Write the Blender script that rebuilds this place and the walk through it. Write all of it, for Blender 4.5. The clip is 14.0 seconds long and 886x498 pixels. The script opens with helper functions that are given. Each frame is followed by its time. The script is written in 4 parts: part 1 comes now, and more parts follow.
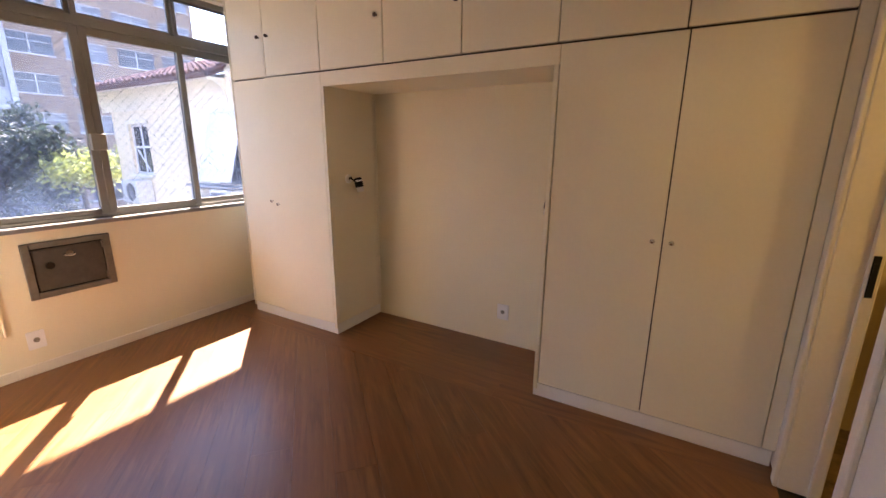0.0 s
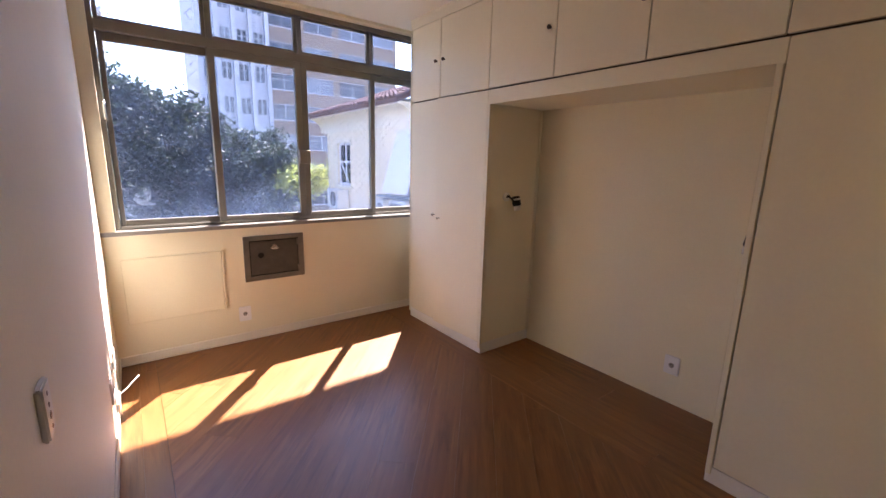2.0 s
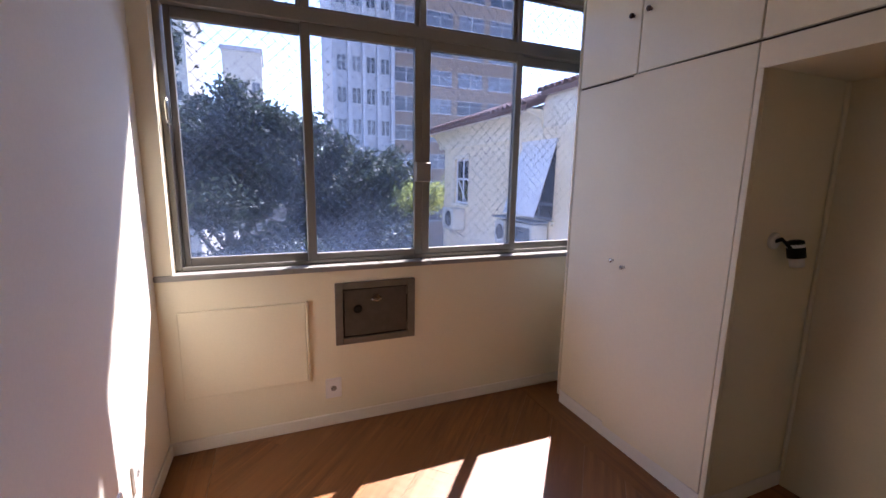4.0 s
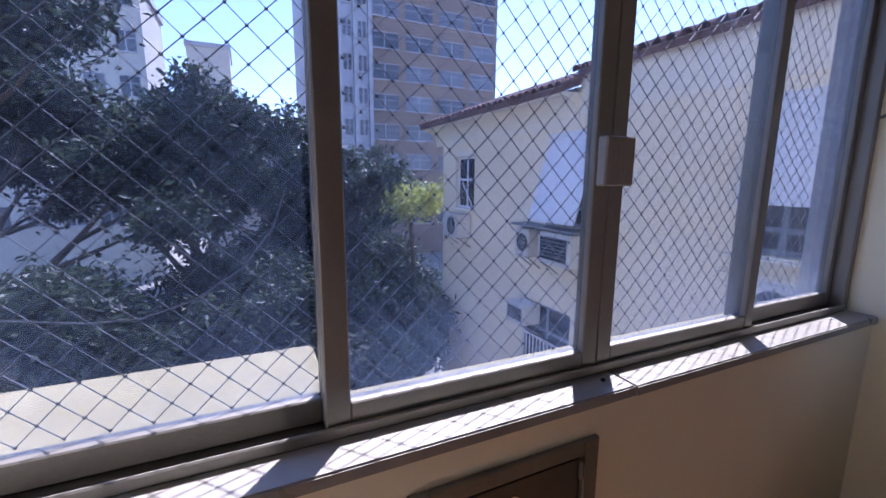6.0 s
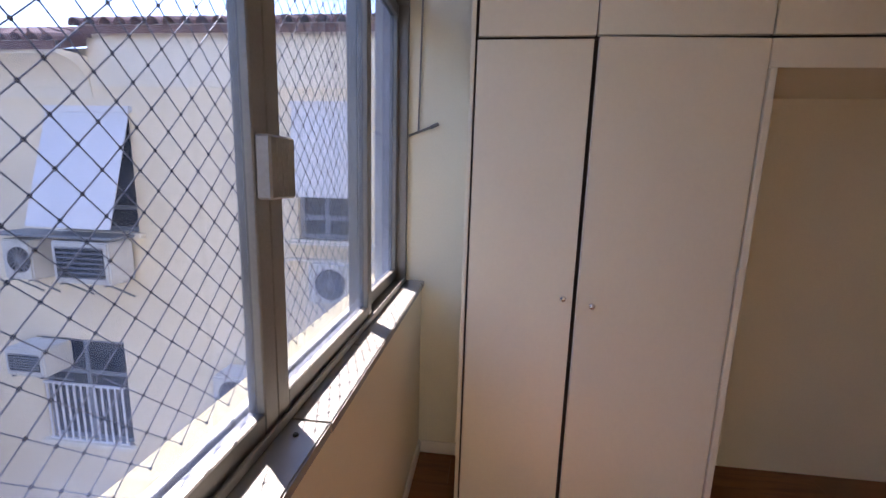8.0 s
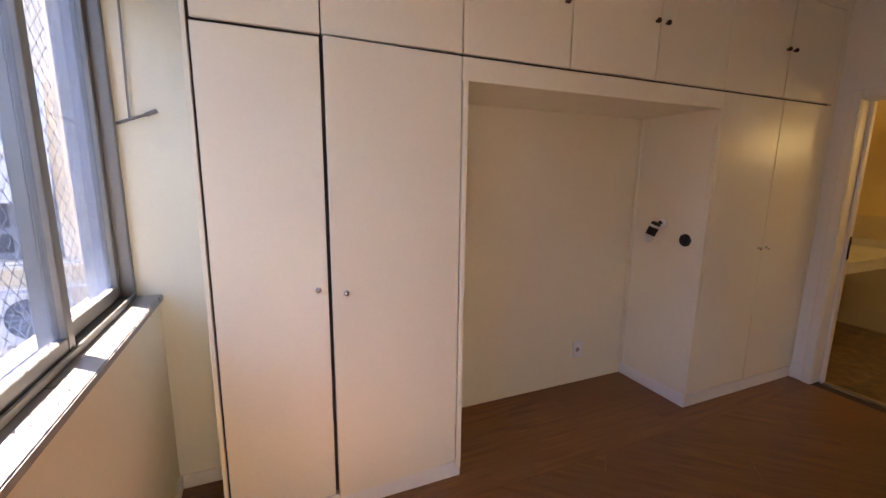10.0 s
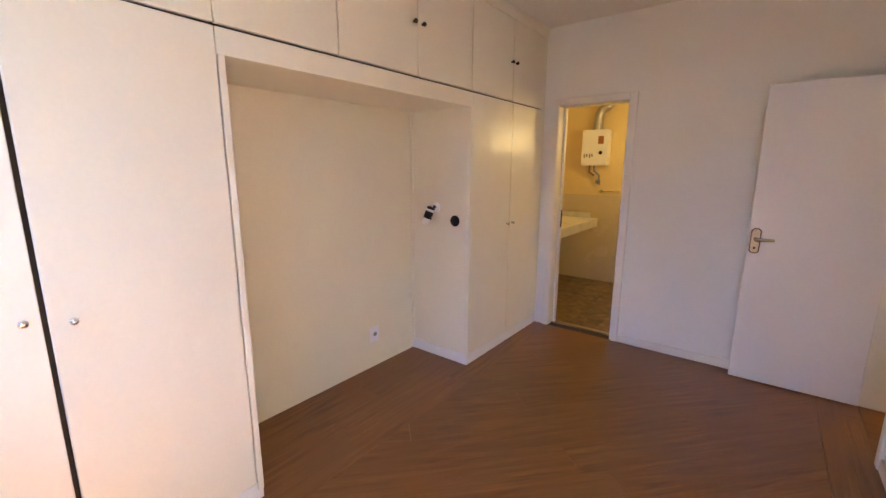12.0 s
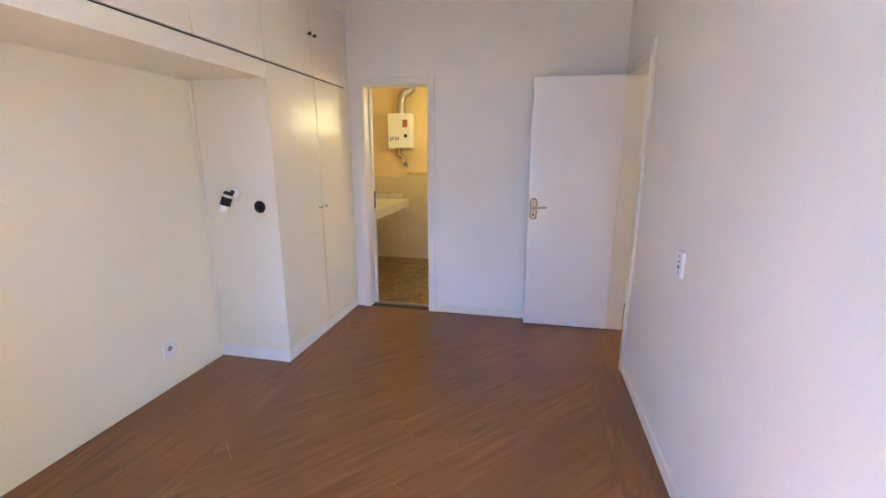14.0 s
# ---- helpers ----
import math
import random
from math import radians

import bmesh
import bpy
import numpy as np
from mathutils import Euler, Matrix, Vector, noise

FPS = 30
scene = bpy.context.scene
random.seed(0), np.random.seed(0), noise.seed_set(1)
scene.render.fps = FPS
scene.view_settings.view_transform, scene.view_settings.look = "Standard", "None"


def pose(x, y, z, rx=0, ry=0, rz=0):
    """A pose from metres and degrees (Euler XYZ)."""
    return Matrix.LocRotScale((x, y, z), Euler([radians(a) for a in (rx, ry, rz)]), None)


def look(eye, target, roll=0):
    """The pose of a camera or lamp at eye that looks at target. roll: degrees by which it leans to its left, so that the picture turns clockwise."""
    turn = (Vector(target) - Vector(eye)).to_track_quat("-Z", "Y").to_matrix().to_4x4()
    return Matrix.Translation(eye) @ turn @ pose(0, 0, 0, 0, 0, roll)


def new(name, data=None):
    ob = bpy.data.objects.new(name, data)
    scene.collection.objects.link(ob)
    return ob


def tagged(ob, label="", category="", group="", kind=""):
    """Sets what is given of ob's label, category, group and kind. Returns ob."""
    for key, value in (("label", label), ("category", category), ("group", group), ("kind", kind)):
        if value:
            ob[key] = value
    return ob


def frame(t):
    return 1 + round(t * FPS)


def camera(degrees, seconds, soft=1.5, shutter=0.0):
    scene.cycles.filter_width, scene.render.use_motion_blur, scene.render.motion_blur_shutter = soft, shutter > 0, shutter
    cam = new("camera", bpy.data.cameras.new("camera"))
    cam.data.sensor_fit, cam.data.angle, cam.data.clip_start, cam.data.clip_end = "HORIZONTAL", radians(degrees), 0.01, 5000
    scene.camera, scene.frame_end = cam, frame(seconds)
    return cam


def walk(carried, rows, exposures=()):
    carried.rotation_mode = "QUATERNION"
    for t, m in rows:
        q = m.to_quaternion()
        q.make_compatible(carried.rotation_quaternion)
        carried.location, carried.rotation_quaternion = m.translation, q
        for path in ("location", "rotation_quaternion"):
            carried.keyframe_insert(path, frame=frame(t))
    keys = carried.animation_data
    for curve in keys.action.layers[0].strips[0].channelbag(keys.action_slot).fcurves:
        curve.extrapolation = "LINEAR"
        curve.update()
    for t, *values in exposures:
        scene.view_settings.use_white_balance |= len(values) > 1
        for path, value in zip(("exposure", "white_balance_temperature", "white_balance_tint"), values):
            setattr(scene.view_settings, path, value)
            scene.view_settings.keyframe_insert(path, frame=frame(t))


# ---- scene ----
cam = camera(94.1, 14.0)
PATH = [
    (0, (0.021, 0.729, 1.545), (1.698, 1.707, 1.066), 0.4),
    (0.5, (0.06, 0.737, 1.541), (1.607, 1.915, 1.074), 0.4),
    (1, (0.085, 0.739, 1.544), (1.513, 2.064, 1.092), 0.5),
    (1.5, (0.115, 0.751, 1.547), (1.428, 2.197, 1.118), 0.9),
    (2, (0.183, 0.782, 1.543), (1.366, 2.342, 1.134), 1.4),
    (2.5, (0.276, 0.95, 1.528), (1.387, 2.566, 1.136), 2.1),
    (3, (0.431, 1.227, 1.539), (1.434, 2.917, 1.171), 1.6),
    (3.5, (0.571, 1.586, 1.536), (1.41, 3.368, 1.188), 1.5),
    (5.8, (0.614, 3.621, 1.524), (1.253, 5.486, 1.189), 0.6),
    (6, (0.639, 3.765, 1.52), (1.474, 5.551, 1.184), 0.4),
    (6.5, (0.721, 3.987, 1.518), (2.055, 5.434, 1.159), 0.9),
    (7, (0.752, 4.137, 1.541), (2.456, 5.117, 1.174), 1.2),
    (7.5, (0.739, 4.179, 1.546), (2.636, 4.709, 1.199), 1.4),
    (8, (0.683, 4.104, 1.556), (2.642, 4.318, 1.213), 1.7),
    (8.5, (0.633, 4.042, 1.567), (2.603, 4.013, 1.222), 1.5),
    (9, (0.599, 3.999, 1.57), (2.55, 3.73, 1.222), 1.2),
    (11.5, (0.658, 3.956, 1.548), (2.031, 2.55, 1.175), 0.2),
    (12, (0.636, 3.943, 1.548), (1.839, 2.393, 1.162), 0.2),
    (12.5, (0.653, 3.932, 1.559), (1.655, 2.251, 1.15), 0.3),
    (13, (0.649, 3.922, 1.532), (1.459, 2.141, 1.119), 0.1),
    (13.5, (0.661, 3.907, 1.519), (1.279, 2.054, 1.089), 0.1),
    (14, (0.656, 3.896, 1.497), (1.074, 1.992, 1.052), -0.0),
]
EXPOSURE = [(0, 4.3, 7050, 24), (2, 3.9, 6550, 24), (3.5, 3.4, 6250, 25), (5.8, 2.4, 5600, 29), (7, 2.7, 5800, 27), (8, 3.05, 6450, 25),
            (9, 3.45, 6850, 26), (11.5, 4.7, 6450, 23), (12.5, 5.15, 5850, 18), (14, 5.45, 5050, 12)]
walk(cam, [(t, look(eye, target, roll)) for t, eye, target, roll in PATH], EXPOSURE)

# ---- world, sun, lights ----
SUN_DIR = Vector((0.655, 0.755, 1.325)).normalized()
world = bpy.data.worlds.new("sky")
scene.world = world
world.use_nodes = True
wn = world.node_tree
sky = wn.nodes.new("ShaderNodeTexSky")
sky.sky_type = 'NISHITA'
sky.sun_disc = False
sky.dust_density, sky.ozone_density = 0.4, 1.6
sky.sun_elevation = math.asin(SUN_DIR.z)
sky.sun_rotation = math.atan2(SUN_DIR.x, SUN_DIR.y)
wn.links.new(sky.outputs[0], wn.nodes["Background"].inputs[0])
wn.nodes["Background"].inputs[1].default_value = 0.150

sun_data = bpy.data.lights.new("sun", 'SUN')
sun_data.energy, sun_data.angle, sun_data.color = 3.0, radians(0.6), (1.0, 0.95, 0.87)
sun = new("sun", sun_data)
sun.matrix_world = look(SUN_DIR * 40, (0, 0, 0))


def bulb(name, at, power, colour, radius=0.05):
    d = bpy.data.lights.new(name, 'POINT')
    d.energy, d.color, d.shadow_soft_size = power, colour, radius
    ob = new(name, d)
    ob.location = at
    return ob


bulb("bathroom_bulb", (1.45, -0.85, 1.90), 0.62, (1.0, 0.76, 0.30), 0.13)
# Unseen lamp added in the hall for warm light through the doorway.
bulb("unseen_hall_bulb", (-2.8, 0.78, 2.25), 1.0, (1.0, 0.78, 0.45), 0.06)

# ---- materials ----
MATS = {}


def material(name, colour, rough=0.5, metal=0.0, grain=40.0, vary=0.06, blot=2.0, blotvary=0.06,
             bump=0.05, stretch=(1, 1, 1), coat=0.0, spec=0.5, random=0.0):
    if name in MATS:
        return MATS[name]
    m = bpy.data.materials.new(name)
    m.use_nodes = True
    nt = m.node_tree
    n, l = nt.nodes, nt.links
    p = n["Principled BSDF"]
    p.inputs["Roughness"].default_value = rough
    p.inputs["Metallic"].default_value = metal
    p.inputs["Coat Weight"].default_value = coat
    p.inputs["Specular IOR Level"].default_value = spec
    mp = n.new("ShaderNodeMapping")
    mp.inputs["Scale"].default_value = stretch
    geo = n.new("ShaderNodeNewGeometry")
    l.new(geo.outputs["Position"], mp.inputs[0])
    fine = n.new("ShaderNodeTexNoise")
    fine.inputs["Scale"].default_value, fine.inputs["Detail"].default_value = grain, 6
    big = n.new("ShaderNodeTexNoise")
    big.inputs["Scale"].default_value, big.inputs["Detail"].default_value = blot, 4
    l.new(mp.outputs[0], fine.inputs["Vector"])
    l.new(mp.outputs[0], big.inputs["Vector"])

    def span(src, amount):
        r = n.new("ShaderNodeMapRange")
        r.inputs["From Min"].default_value, r.inputs["From Max"].default_value = 0.3, 0.7
        r.inputs["To Min"].default_value, r.inputs["To Max"].default_value = 1 - amount, 1 + amount
        l.new(src, r.inputs[0])
        return r.outputs[0]

    mul = n.new("ShaderNodeMath")
    mul.operation = 'MULTIPLY'
    l.new(span(fine.outputs[0], vary), mul.inputs[0])
    l.new(span(big.outputs[0], blotvary), mul.inputs[1])
    out = mul.outputs[0]
    if random:
        inf = n.new("ShaderNodeObjectInfo")
        r = n.new("ShaderNodeMapRange")
        r.inputs["To Min"].default_value, r.inputs["To Max"].default_value = 1 - random, 1 + random
        l.new(inf.outputs["Random"], r.inputs[0])
        mm = n.new("ShaderNodeMath")
        mm.operation = 'MULTIPLY'
        l.new(out, mm.inputs[0])
        l.new(r.outputs[0], mm.inputs[1])
        out = mm.outputs[0]
    sc = n.new("ShaderNodeVectorMath")
    sc.operation = 'SCALE'
    sc.inputs[0].default_value = colour
    l.new(out, sc.inputs["Scale"])
    l.new(sc.outputs[0], p.inputs["Base Color"])
    rr = n.new("ShaderNodeMapRange")
    rr.inputs["To Min"].default_value, rr.inputs["To Max"].default_value = max(rough - 0.08, 0.02), min(rough + 0.08, 1)
    l.new(big.outputs[0], rr.inputs[0])
    l.new(rr.outputs[0], p.inputs["Roughness"])
    if bump:
        b = n.new("ShaderNodeBump")
        b.inputs["Strength"].default_value, b.inputs["Distance"].default_value = bump, 0.004
        l.new(fine.outputs[0], b.inputs["Height"])
        l.new(b.outputs[0], p.inputs["Normal"])
    MATS[name] = m
    return m


WALL = material("wall_paint", (0.855, 0.79, 0.585), 0.6, grain=90, vary=0.015, blot=1.2, blotvary=0.03, bump=0.12)
WALL2 = material("white_wall_paint", (0.86, 0.82, 0.715), 0.6, grain=90, vary=0.015, blot=1.2, blotvary=0.03, bump=0.12)
CEIL = material("ceiling_paint", (0.85, 0.815, 0.72), 0.7, grain=90, vary=0.015, blot=1.0, blotvary=0.02, bump=0.08)
CAB = material("cabinet_lacquer", (0.86, 0.80, 0.625), 0.33, grain=60, vary=0.012, blot=1.6, blotvary=0.025, bump=0.04)
TRIM = material("trim_paint", (0.85, 0.795, 0.67), 0.4, grain=60, vary=0.02, blot=2, blotvary=0.03, bump=0.05)
PLINTH = material("white_plinth_paint", (0.86, 0.84, 0.79), 0.4, grain=60, vary=0.02, blot=2, blotvary=0.03, bump=0.05)
SOCKET = material("grey_socket_plastic", (0.30, 0.285, 0.25), 0.4, grain=80, vary=0.02, bump=0.02)
# Near-black: paints shade into the cabinet door gaps; also the floor underlay.
DARKGAP = material("gap_shade_and_underlay", (0.055, 0.04, 0.026), 0.7, grain=60, vary=0.15)
DOOR = material("door_lacquer", (0.83, 0.79, 0.73), 0.35, grain=60, vary=0.015, blot=1.5, blotvary=0.025, bump=0.04)
ALU = material("anodised_aluminium", (0.235, 0.222, 0.195), 0.45, 0.4, grain=120, vary=0.05, blot=3, blotvary=0.08, bump=0.03)
DARKALU = material("dark_track", (0.10, 0.094, 0.085), 0.6, 0.3, grain=120, vary=0.2)
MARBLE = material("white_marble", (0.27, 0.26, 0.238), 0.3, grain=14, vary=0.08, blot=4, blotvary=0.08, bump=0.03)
REVEAL = material("rough_grey_render", (0.52, 0.52, 0.53), 0.9, grain=70, vary=0.25, blot=6, blotvary=0.12, bump=0.8)
LEDGE = material("outer_ledge_stone", (0.44, 0.37, 0.20), 0.8, grain=60, vary=0.08, blot=5, blotvary=0.10, bump=0.2)
STEEL = material("safe_painted_steel", (0.085, 0.078, 0.064), 0.5, 0.2, grain=40, vary=0.08, blot=9, blotvary=0.15, bump=0.06)
STEELF = material("safe_frame_steel", (0.17, 0.155, 0.125), 0.5, 0.2, grain=40, vary=0.08, blot=9, blotvary=0.15, bump=0.06)
CHROME = material("chrome", (0.75, 0.74, 0.70), 0.2, 1.0, grain=80, vary=0.03, bump=0.0)
BRASS = material("aged_brass", (0.55, 0.46, 0.30), 0.35, 1.0, grain=80, vary=0.08, bump=0.03)
BLACK = material("black_plastic", (0.010, 0.0095, 0.009), 0.55, spec=0.3, grain=80, vary=0.1, bump=0.03)
DARKKNOB = material("dark_bronze_knob", (0.06, 0.035, 0.022), 0.35, 0.6, grain=80, vary=0.1, bump=0.02)
PLASTIC = material("white_plastic", (0.86, 0.855, 0.835), 0.35, grain=80, vary=0.01, bump=0.02)
KNOT = material("net_knot", (0.035, 0.035, 0.04), 0.7, grain=300, vary=0.15, bump=0.1)
TILEW = material("bathroom_wall_tile", (0.66, 0.55, 0.35), 0.25, grain=30, vary=0.02, blot=3, blotvary=0.03, bump=0.02)
TILEF = material("bathroom_floor_stone", (0.20, 0.125, 0.05), 0.35, grain=14, vary=0.45, blot=6, blotvary=0.45, bump=0.1, random=0.15)
YELLOW = material("bathroom_yellow_paint", (0.76, 0.60, 0.29), 0.6, grain=60, vary=0.02, blot=1.5, blotvary=0.03, bump=0.06)
FOIL = material("foil_duct", (0.45, 0.44, 0.42), 0.38, 0.8, grain=60, vary=0.1, bump=0.3)
COPPER = material("copper_pipe", (0.42, 0.20, 0.10), 0.4, 0.8, grain=60, vary=0.1)
STUCCO = material("cream_stucco", (0.88, 0.75, 0.54), 0.85, grain=25, vary=0.06, blot=0.6, blotvary=0.07, bump=0.3)
STUCCO2 = material("pale_cornice_stucco", (0.86, 0.78, 0.62), 0.85, grain=25, vary=0.05, blot=0.6, blotvary=0.06, bump=0.3)
ROOFT = material("terracotta_tile", (0.20, 0.115, 0.095), 0.92, spec=0.15, grain=14, vary=0.25, blot=2, blotvary=0.25, bump=0.3, random=0.2)
ORANGE = material("orange_cladding", (0.28, 0.20, 0.145), 0.8, grain=3, vary=0.08, blot=0.25, blotvary=0.08, bump=0.1)
GREYT = material("grey_concrete", (0.46, 0.45, 0.46), 0.85, grain=3, vary=0.08, blot=0.3, blotvary=0.10, bump=0.1)
PALEB = material("pale_render", (0.60, 0.55, 0.46), 0.85, grain=3, vary=0.06, blot=0.3, blotvary=0.08, bump=0.1)
DARKGLASS = material("far_window_glass", (0.035, 0.04, 0.05), 0.12, grain=3, vary=0.2, blot=1, blotvary=0.3, bump=0.0)
AWN = material("white_awning", (0.76, 0.77, 0.79), 0.6, grain=30, vary=0.03, blot=2, blotvary=0.04, bump=0.1)
ACW = material("air_conditioner_casing", (0.62, 0.61, 0.57), 0.5, grain=30, vary=0.05, blot=3, blotvary=0.1, bump=0.05)
# Flattened contrast on the towers: distance haze is put into these two colours.
HAZEGLASS = material("hazed_tower_glass", (0.13, 0.135, 0.15), 0.2, grain=3, vary=0.2, blot=1, blotvary=0.3, bump=0.0, random=0.6)
HAZEFRAME = material("hazed_tower_frame", (0.52, 0.50, 0.49), 0.6, grain=3, vary=0.05, bump=0.05)
GREYP = material("grey_painted_metal", (0.22, 0.24, 0.26), 0.5, grain=30, vary=0.06, bump=0.05)
ASPH = material("asphalt", (0.055, 0.055, 0.058), 0.9, grain=8, vary=0.25, blot=0.3, blotvary=0.25, bump=0.3)
PAVE = material("pavement_stone", (0.29, 0.265, 0.225), 0.85, grain=5, vary=0.2, blot=0.7, blotvary=0.2, bump=0.3)
BARK = material("tree_bark", (0.11, 0.085, 0.065), 0.9, grain=12, vary=0.3, blot=2, blotvary=0.2, bump=0.6)


def leafy(name, colour, vary):
    m = bpy.data.materials.new(name)
    m.use_nodes = True
    n, l = m.node_tree.nodes, m.node_tree.links
    p = n["Principled BSDF"]
    p.inputs["Roughness"].default_value = 0.48
    p.inputs["Specular IOR Level"].default_value = 0.5
    geo = n.new("ShaderNodeNewGeometry")
    r = n.new("ShaderNodeMapRange")
    r.inputs["To Min"].default_value, r.inputs["To Max"].default_value = 1 - vary, 1 + vary
    l.new(geo.outputs["Random Per Island"], r.inputs[0])
    sc = n.new("ShaderNodeVectorMath")
    sc.operation = 'SCALE'
    sc.inputs[0].default_value = colour
    l.new(r.outputs[0], sc.inputs["Scale"])
    l.new(sc.outputs[0], p.inputs["Base Color"])
    tr = n.new("ShaderNodeBsdfTranslucent")
    l.new(sc.outputs[0], tr.inputs[0])
    mx = n.new("ShaderNodeMixShader")
    mx.inputs[0].default_value = 0.4
    l.new(p.outputs[0], mx.inputs[1])
    l.new(tr.outputs[0], mx.inputs[2])
    l.new(mx.outputs[0], n["Material Output"].inputs[0])
    return m


LEAF = leafy("dark_foliage", (0.052, 0.07, 0.043), 0.85)
LEAF2 = leafy("yellow_green_foliage", (0.45, 0.48, 0.14), 0.35)


def nylon(name, colour):
    """Pale twisted cord that lets some light through."""
    m = bpy.data.materials.new(name)
    m.use_nodes = True
    n, l = m.node_tree.nodes, m.node_tree.links
    p = n["Principled BSDF"]
    p.inputs["Base Color"].default_value = (*colour, 1)
    p.inputs["Roughness"].default_value = 0.4
    tr = n.new("ShaderNodeBsdfTranslucent")
    tr.inputs[0].default_value = (*colour, 1)
    geo = n.new("ShaderNodeNewGeometry")
    ns = n.new("ShaderNodeTexNoise")
    ns.inputs["Scale"].default_value = 140
    l.new(geo.outputs["Position"], ns.inputs["Vector"])
    b = n.new("ShaderNodeBump")
    b.inputs["Strength"].default_value, b.inputs["Distance"].default_value = 0.3, 0.001
    l.new(ns.outputs[0], b.inputs["Height"])
    l.new(b.outputs[0], p.inputs["Normal"])
    mx = n.new("ShaderNodeMixShader")
    mx.inputs[0].default_value = 0.45
    l.new(p.outputs[0], mx.inputs[1])
    l.new(tr.outputs[0], mx.inputs[2])
    l.new(mx.outputs[0], n["Material Output"].inputs[0])
    return m


CORD = nylon("net_cord", (0.27, 0.275, 0.29))
LATCH = material("brushed_latch_metal", (0.30, 0.28, 0.25), 0.45, 0.3, grain=120, vary=0.06, bump=0.03)



def glass(name, tint=(0.56, 0.59, 0.65)):
    m = bpy.data.materials.new(name)
    m.use_nodes = True
    n, l = m.node_tree.nodes, m.node_tree.links
    n.remove(n["Principled BSDF"])
    t = n.new("ShaderNodeBsdfTransparent")
    t.inputs[0].default_value = (*tint, 1)
    g = n.new("ShaderNodeBsdfGlossy")
    g.inputs["Roughness"].default_value = 0.03
    lw = n.new("ShaderNodeLayerWeight")
    pw = n.new("ShaderNodeMath")
    pw.operation = 'POWER'
    pw.inputs[1].default_value = 4.5
    l.new(lw.outputs["Facing"], pw.inputs[0])
    f = n.new("ShaderNodeMath")
    f.operation = 'MULTIPLY_ADD'
    f.inputs[1].default_value, f.inputs[2].default_value = 0.45, 0.02
    l.new(pw.outputs[0], f.inputs[0])
    mx = n.new("ShaderNodeMixShader")
    l.new(f.outputs[0], mx.inputs[0])
    l.new(t.outputs[0], mx.inputs[1])
    l.new(g.outputs[0], mx.inputs[2])
    # a film of dust, tinted blue to paint in the veil of glare
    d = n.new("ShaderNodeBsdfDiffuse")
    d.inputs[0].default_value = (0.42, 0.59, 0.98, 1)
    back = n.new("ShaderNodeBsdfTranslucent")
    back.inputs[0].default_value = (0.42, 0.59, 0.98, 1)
    dust_haze = n.new("ShaderNodeMixShader")
    dust_haze.inputs[0].default_value = 0.55
    l.new(d.outputs[0], dust_haze.inputs[1])
    l.new(back.outputs[0], dust_haze.inputs[2])
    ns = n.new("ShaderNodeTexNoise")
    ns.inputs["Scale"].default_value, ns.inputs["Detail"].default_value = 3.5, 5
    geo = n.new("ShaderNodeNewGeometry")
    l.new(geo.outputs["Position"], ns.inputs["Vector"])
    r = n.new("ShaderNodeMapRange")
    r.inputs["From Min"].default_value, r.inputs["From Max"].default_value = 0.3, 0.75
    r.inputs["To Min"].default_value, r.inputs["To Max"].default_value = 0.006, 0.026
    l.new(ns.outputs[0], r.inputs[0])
    # dirt and painted glare haze thicken towards the foot of the panes
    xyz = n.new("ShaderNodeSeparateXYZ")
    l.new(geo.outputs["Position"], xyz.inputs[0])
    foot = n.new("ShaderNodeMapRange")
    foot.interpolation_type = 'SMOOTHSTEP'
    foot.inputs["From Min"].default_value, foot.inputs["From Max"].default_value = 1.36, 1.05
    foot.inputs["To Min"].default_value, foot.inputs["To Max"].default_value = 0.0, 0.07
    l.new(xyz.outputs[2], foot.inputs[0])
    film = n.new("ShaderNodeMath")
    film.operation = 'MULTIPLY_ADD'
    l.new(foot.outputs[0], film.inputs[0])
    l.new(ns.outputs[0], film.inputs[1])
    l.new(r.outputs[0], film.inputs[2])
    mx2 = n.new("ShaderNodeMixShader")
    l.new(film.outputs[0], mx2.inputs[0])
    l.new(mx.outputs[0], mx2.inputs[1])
    l.new(dust_haze.outputs[0], mx2.inputs[2])
    l.new(mx2.outputs[0], n["Material Output"].inputs[0])
    return m


GLASS = glass("window_glass")


# ---- building helpers ----
def box(bm, x0, y0, z0, x1, y1, z1, bevel=0.0, seg=1):
    r = bmesh.ops.create_cube(bm, size=1)
    vs = r["verts"]
    for v in vs:
        v.co = Vector((x0 + (v.co.x + 0.5) * (x1 - x0), y0 + (v.co.y + 0.5) * (y1 - y0), z0 + (v.co.z + 0.5) * (z1 - z0)))
    if bevel:
        es = list({e for v in vs for e in v.link_edges})
        bmesh.ops.bevel(bm, geom=es, offset=bevel, segments=seg, affect='EDGES', clamp_overlap=True)
    return bm


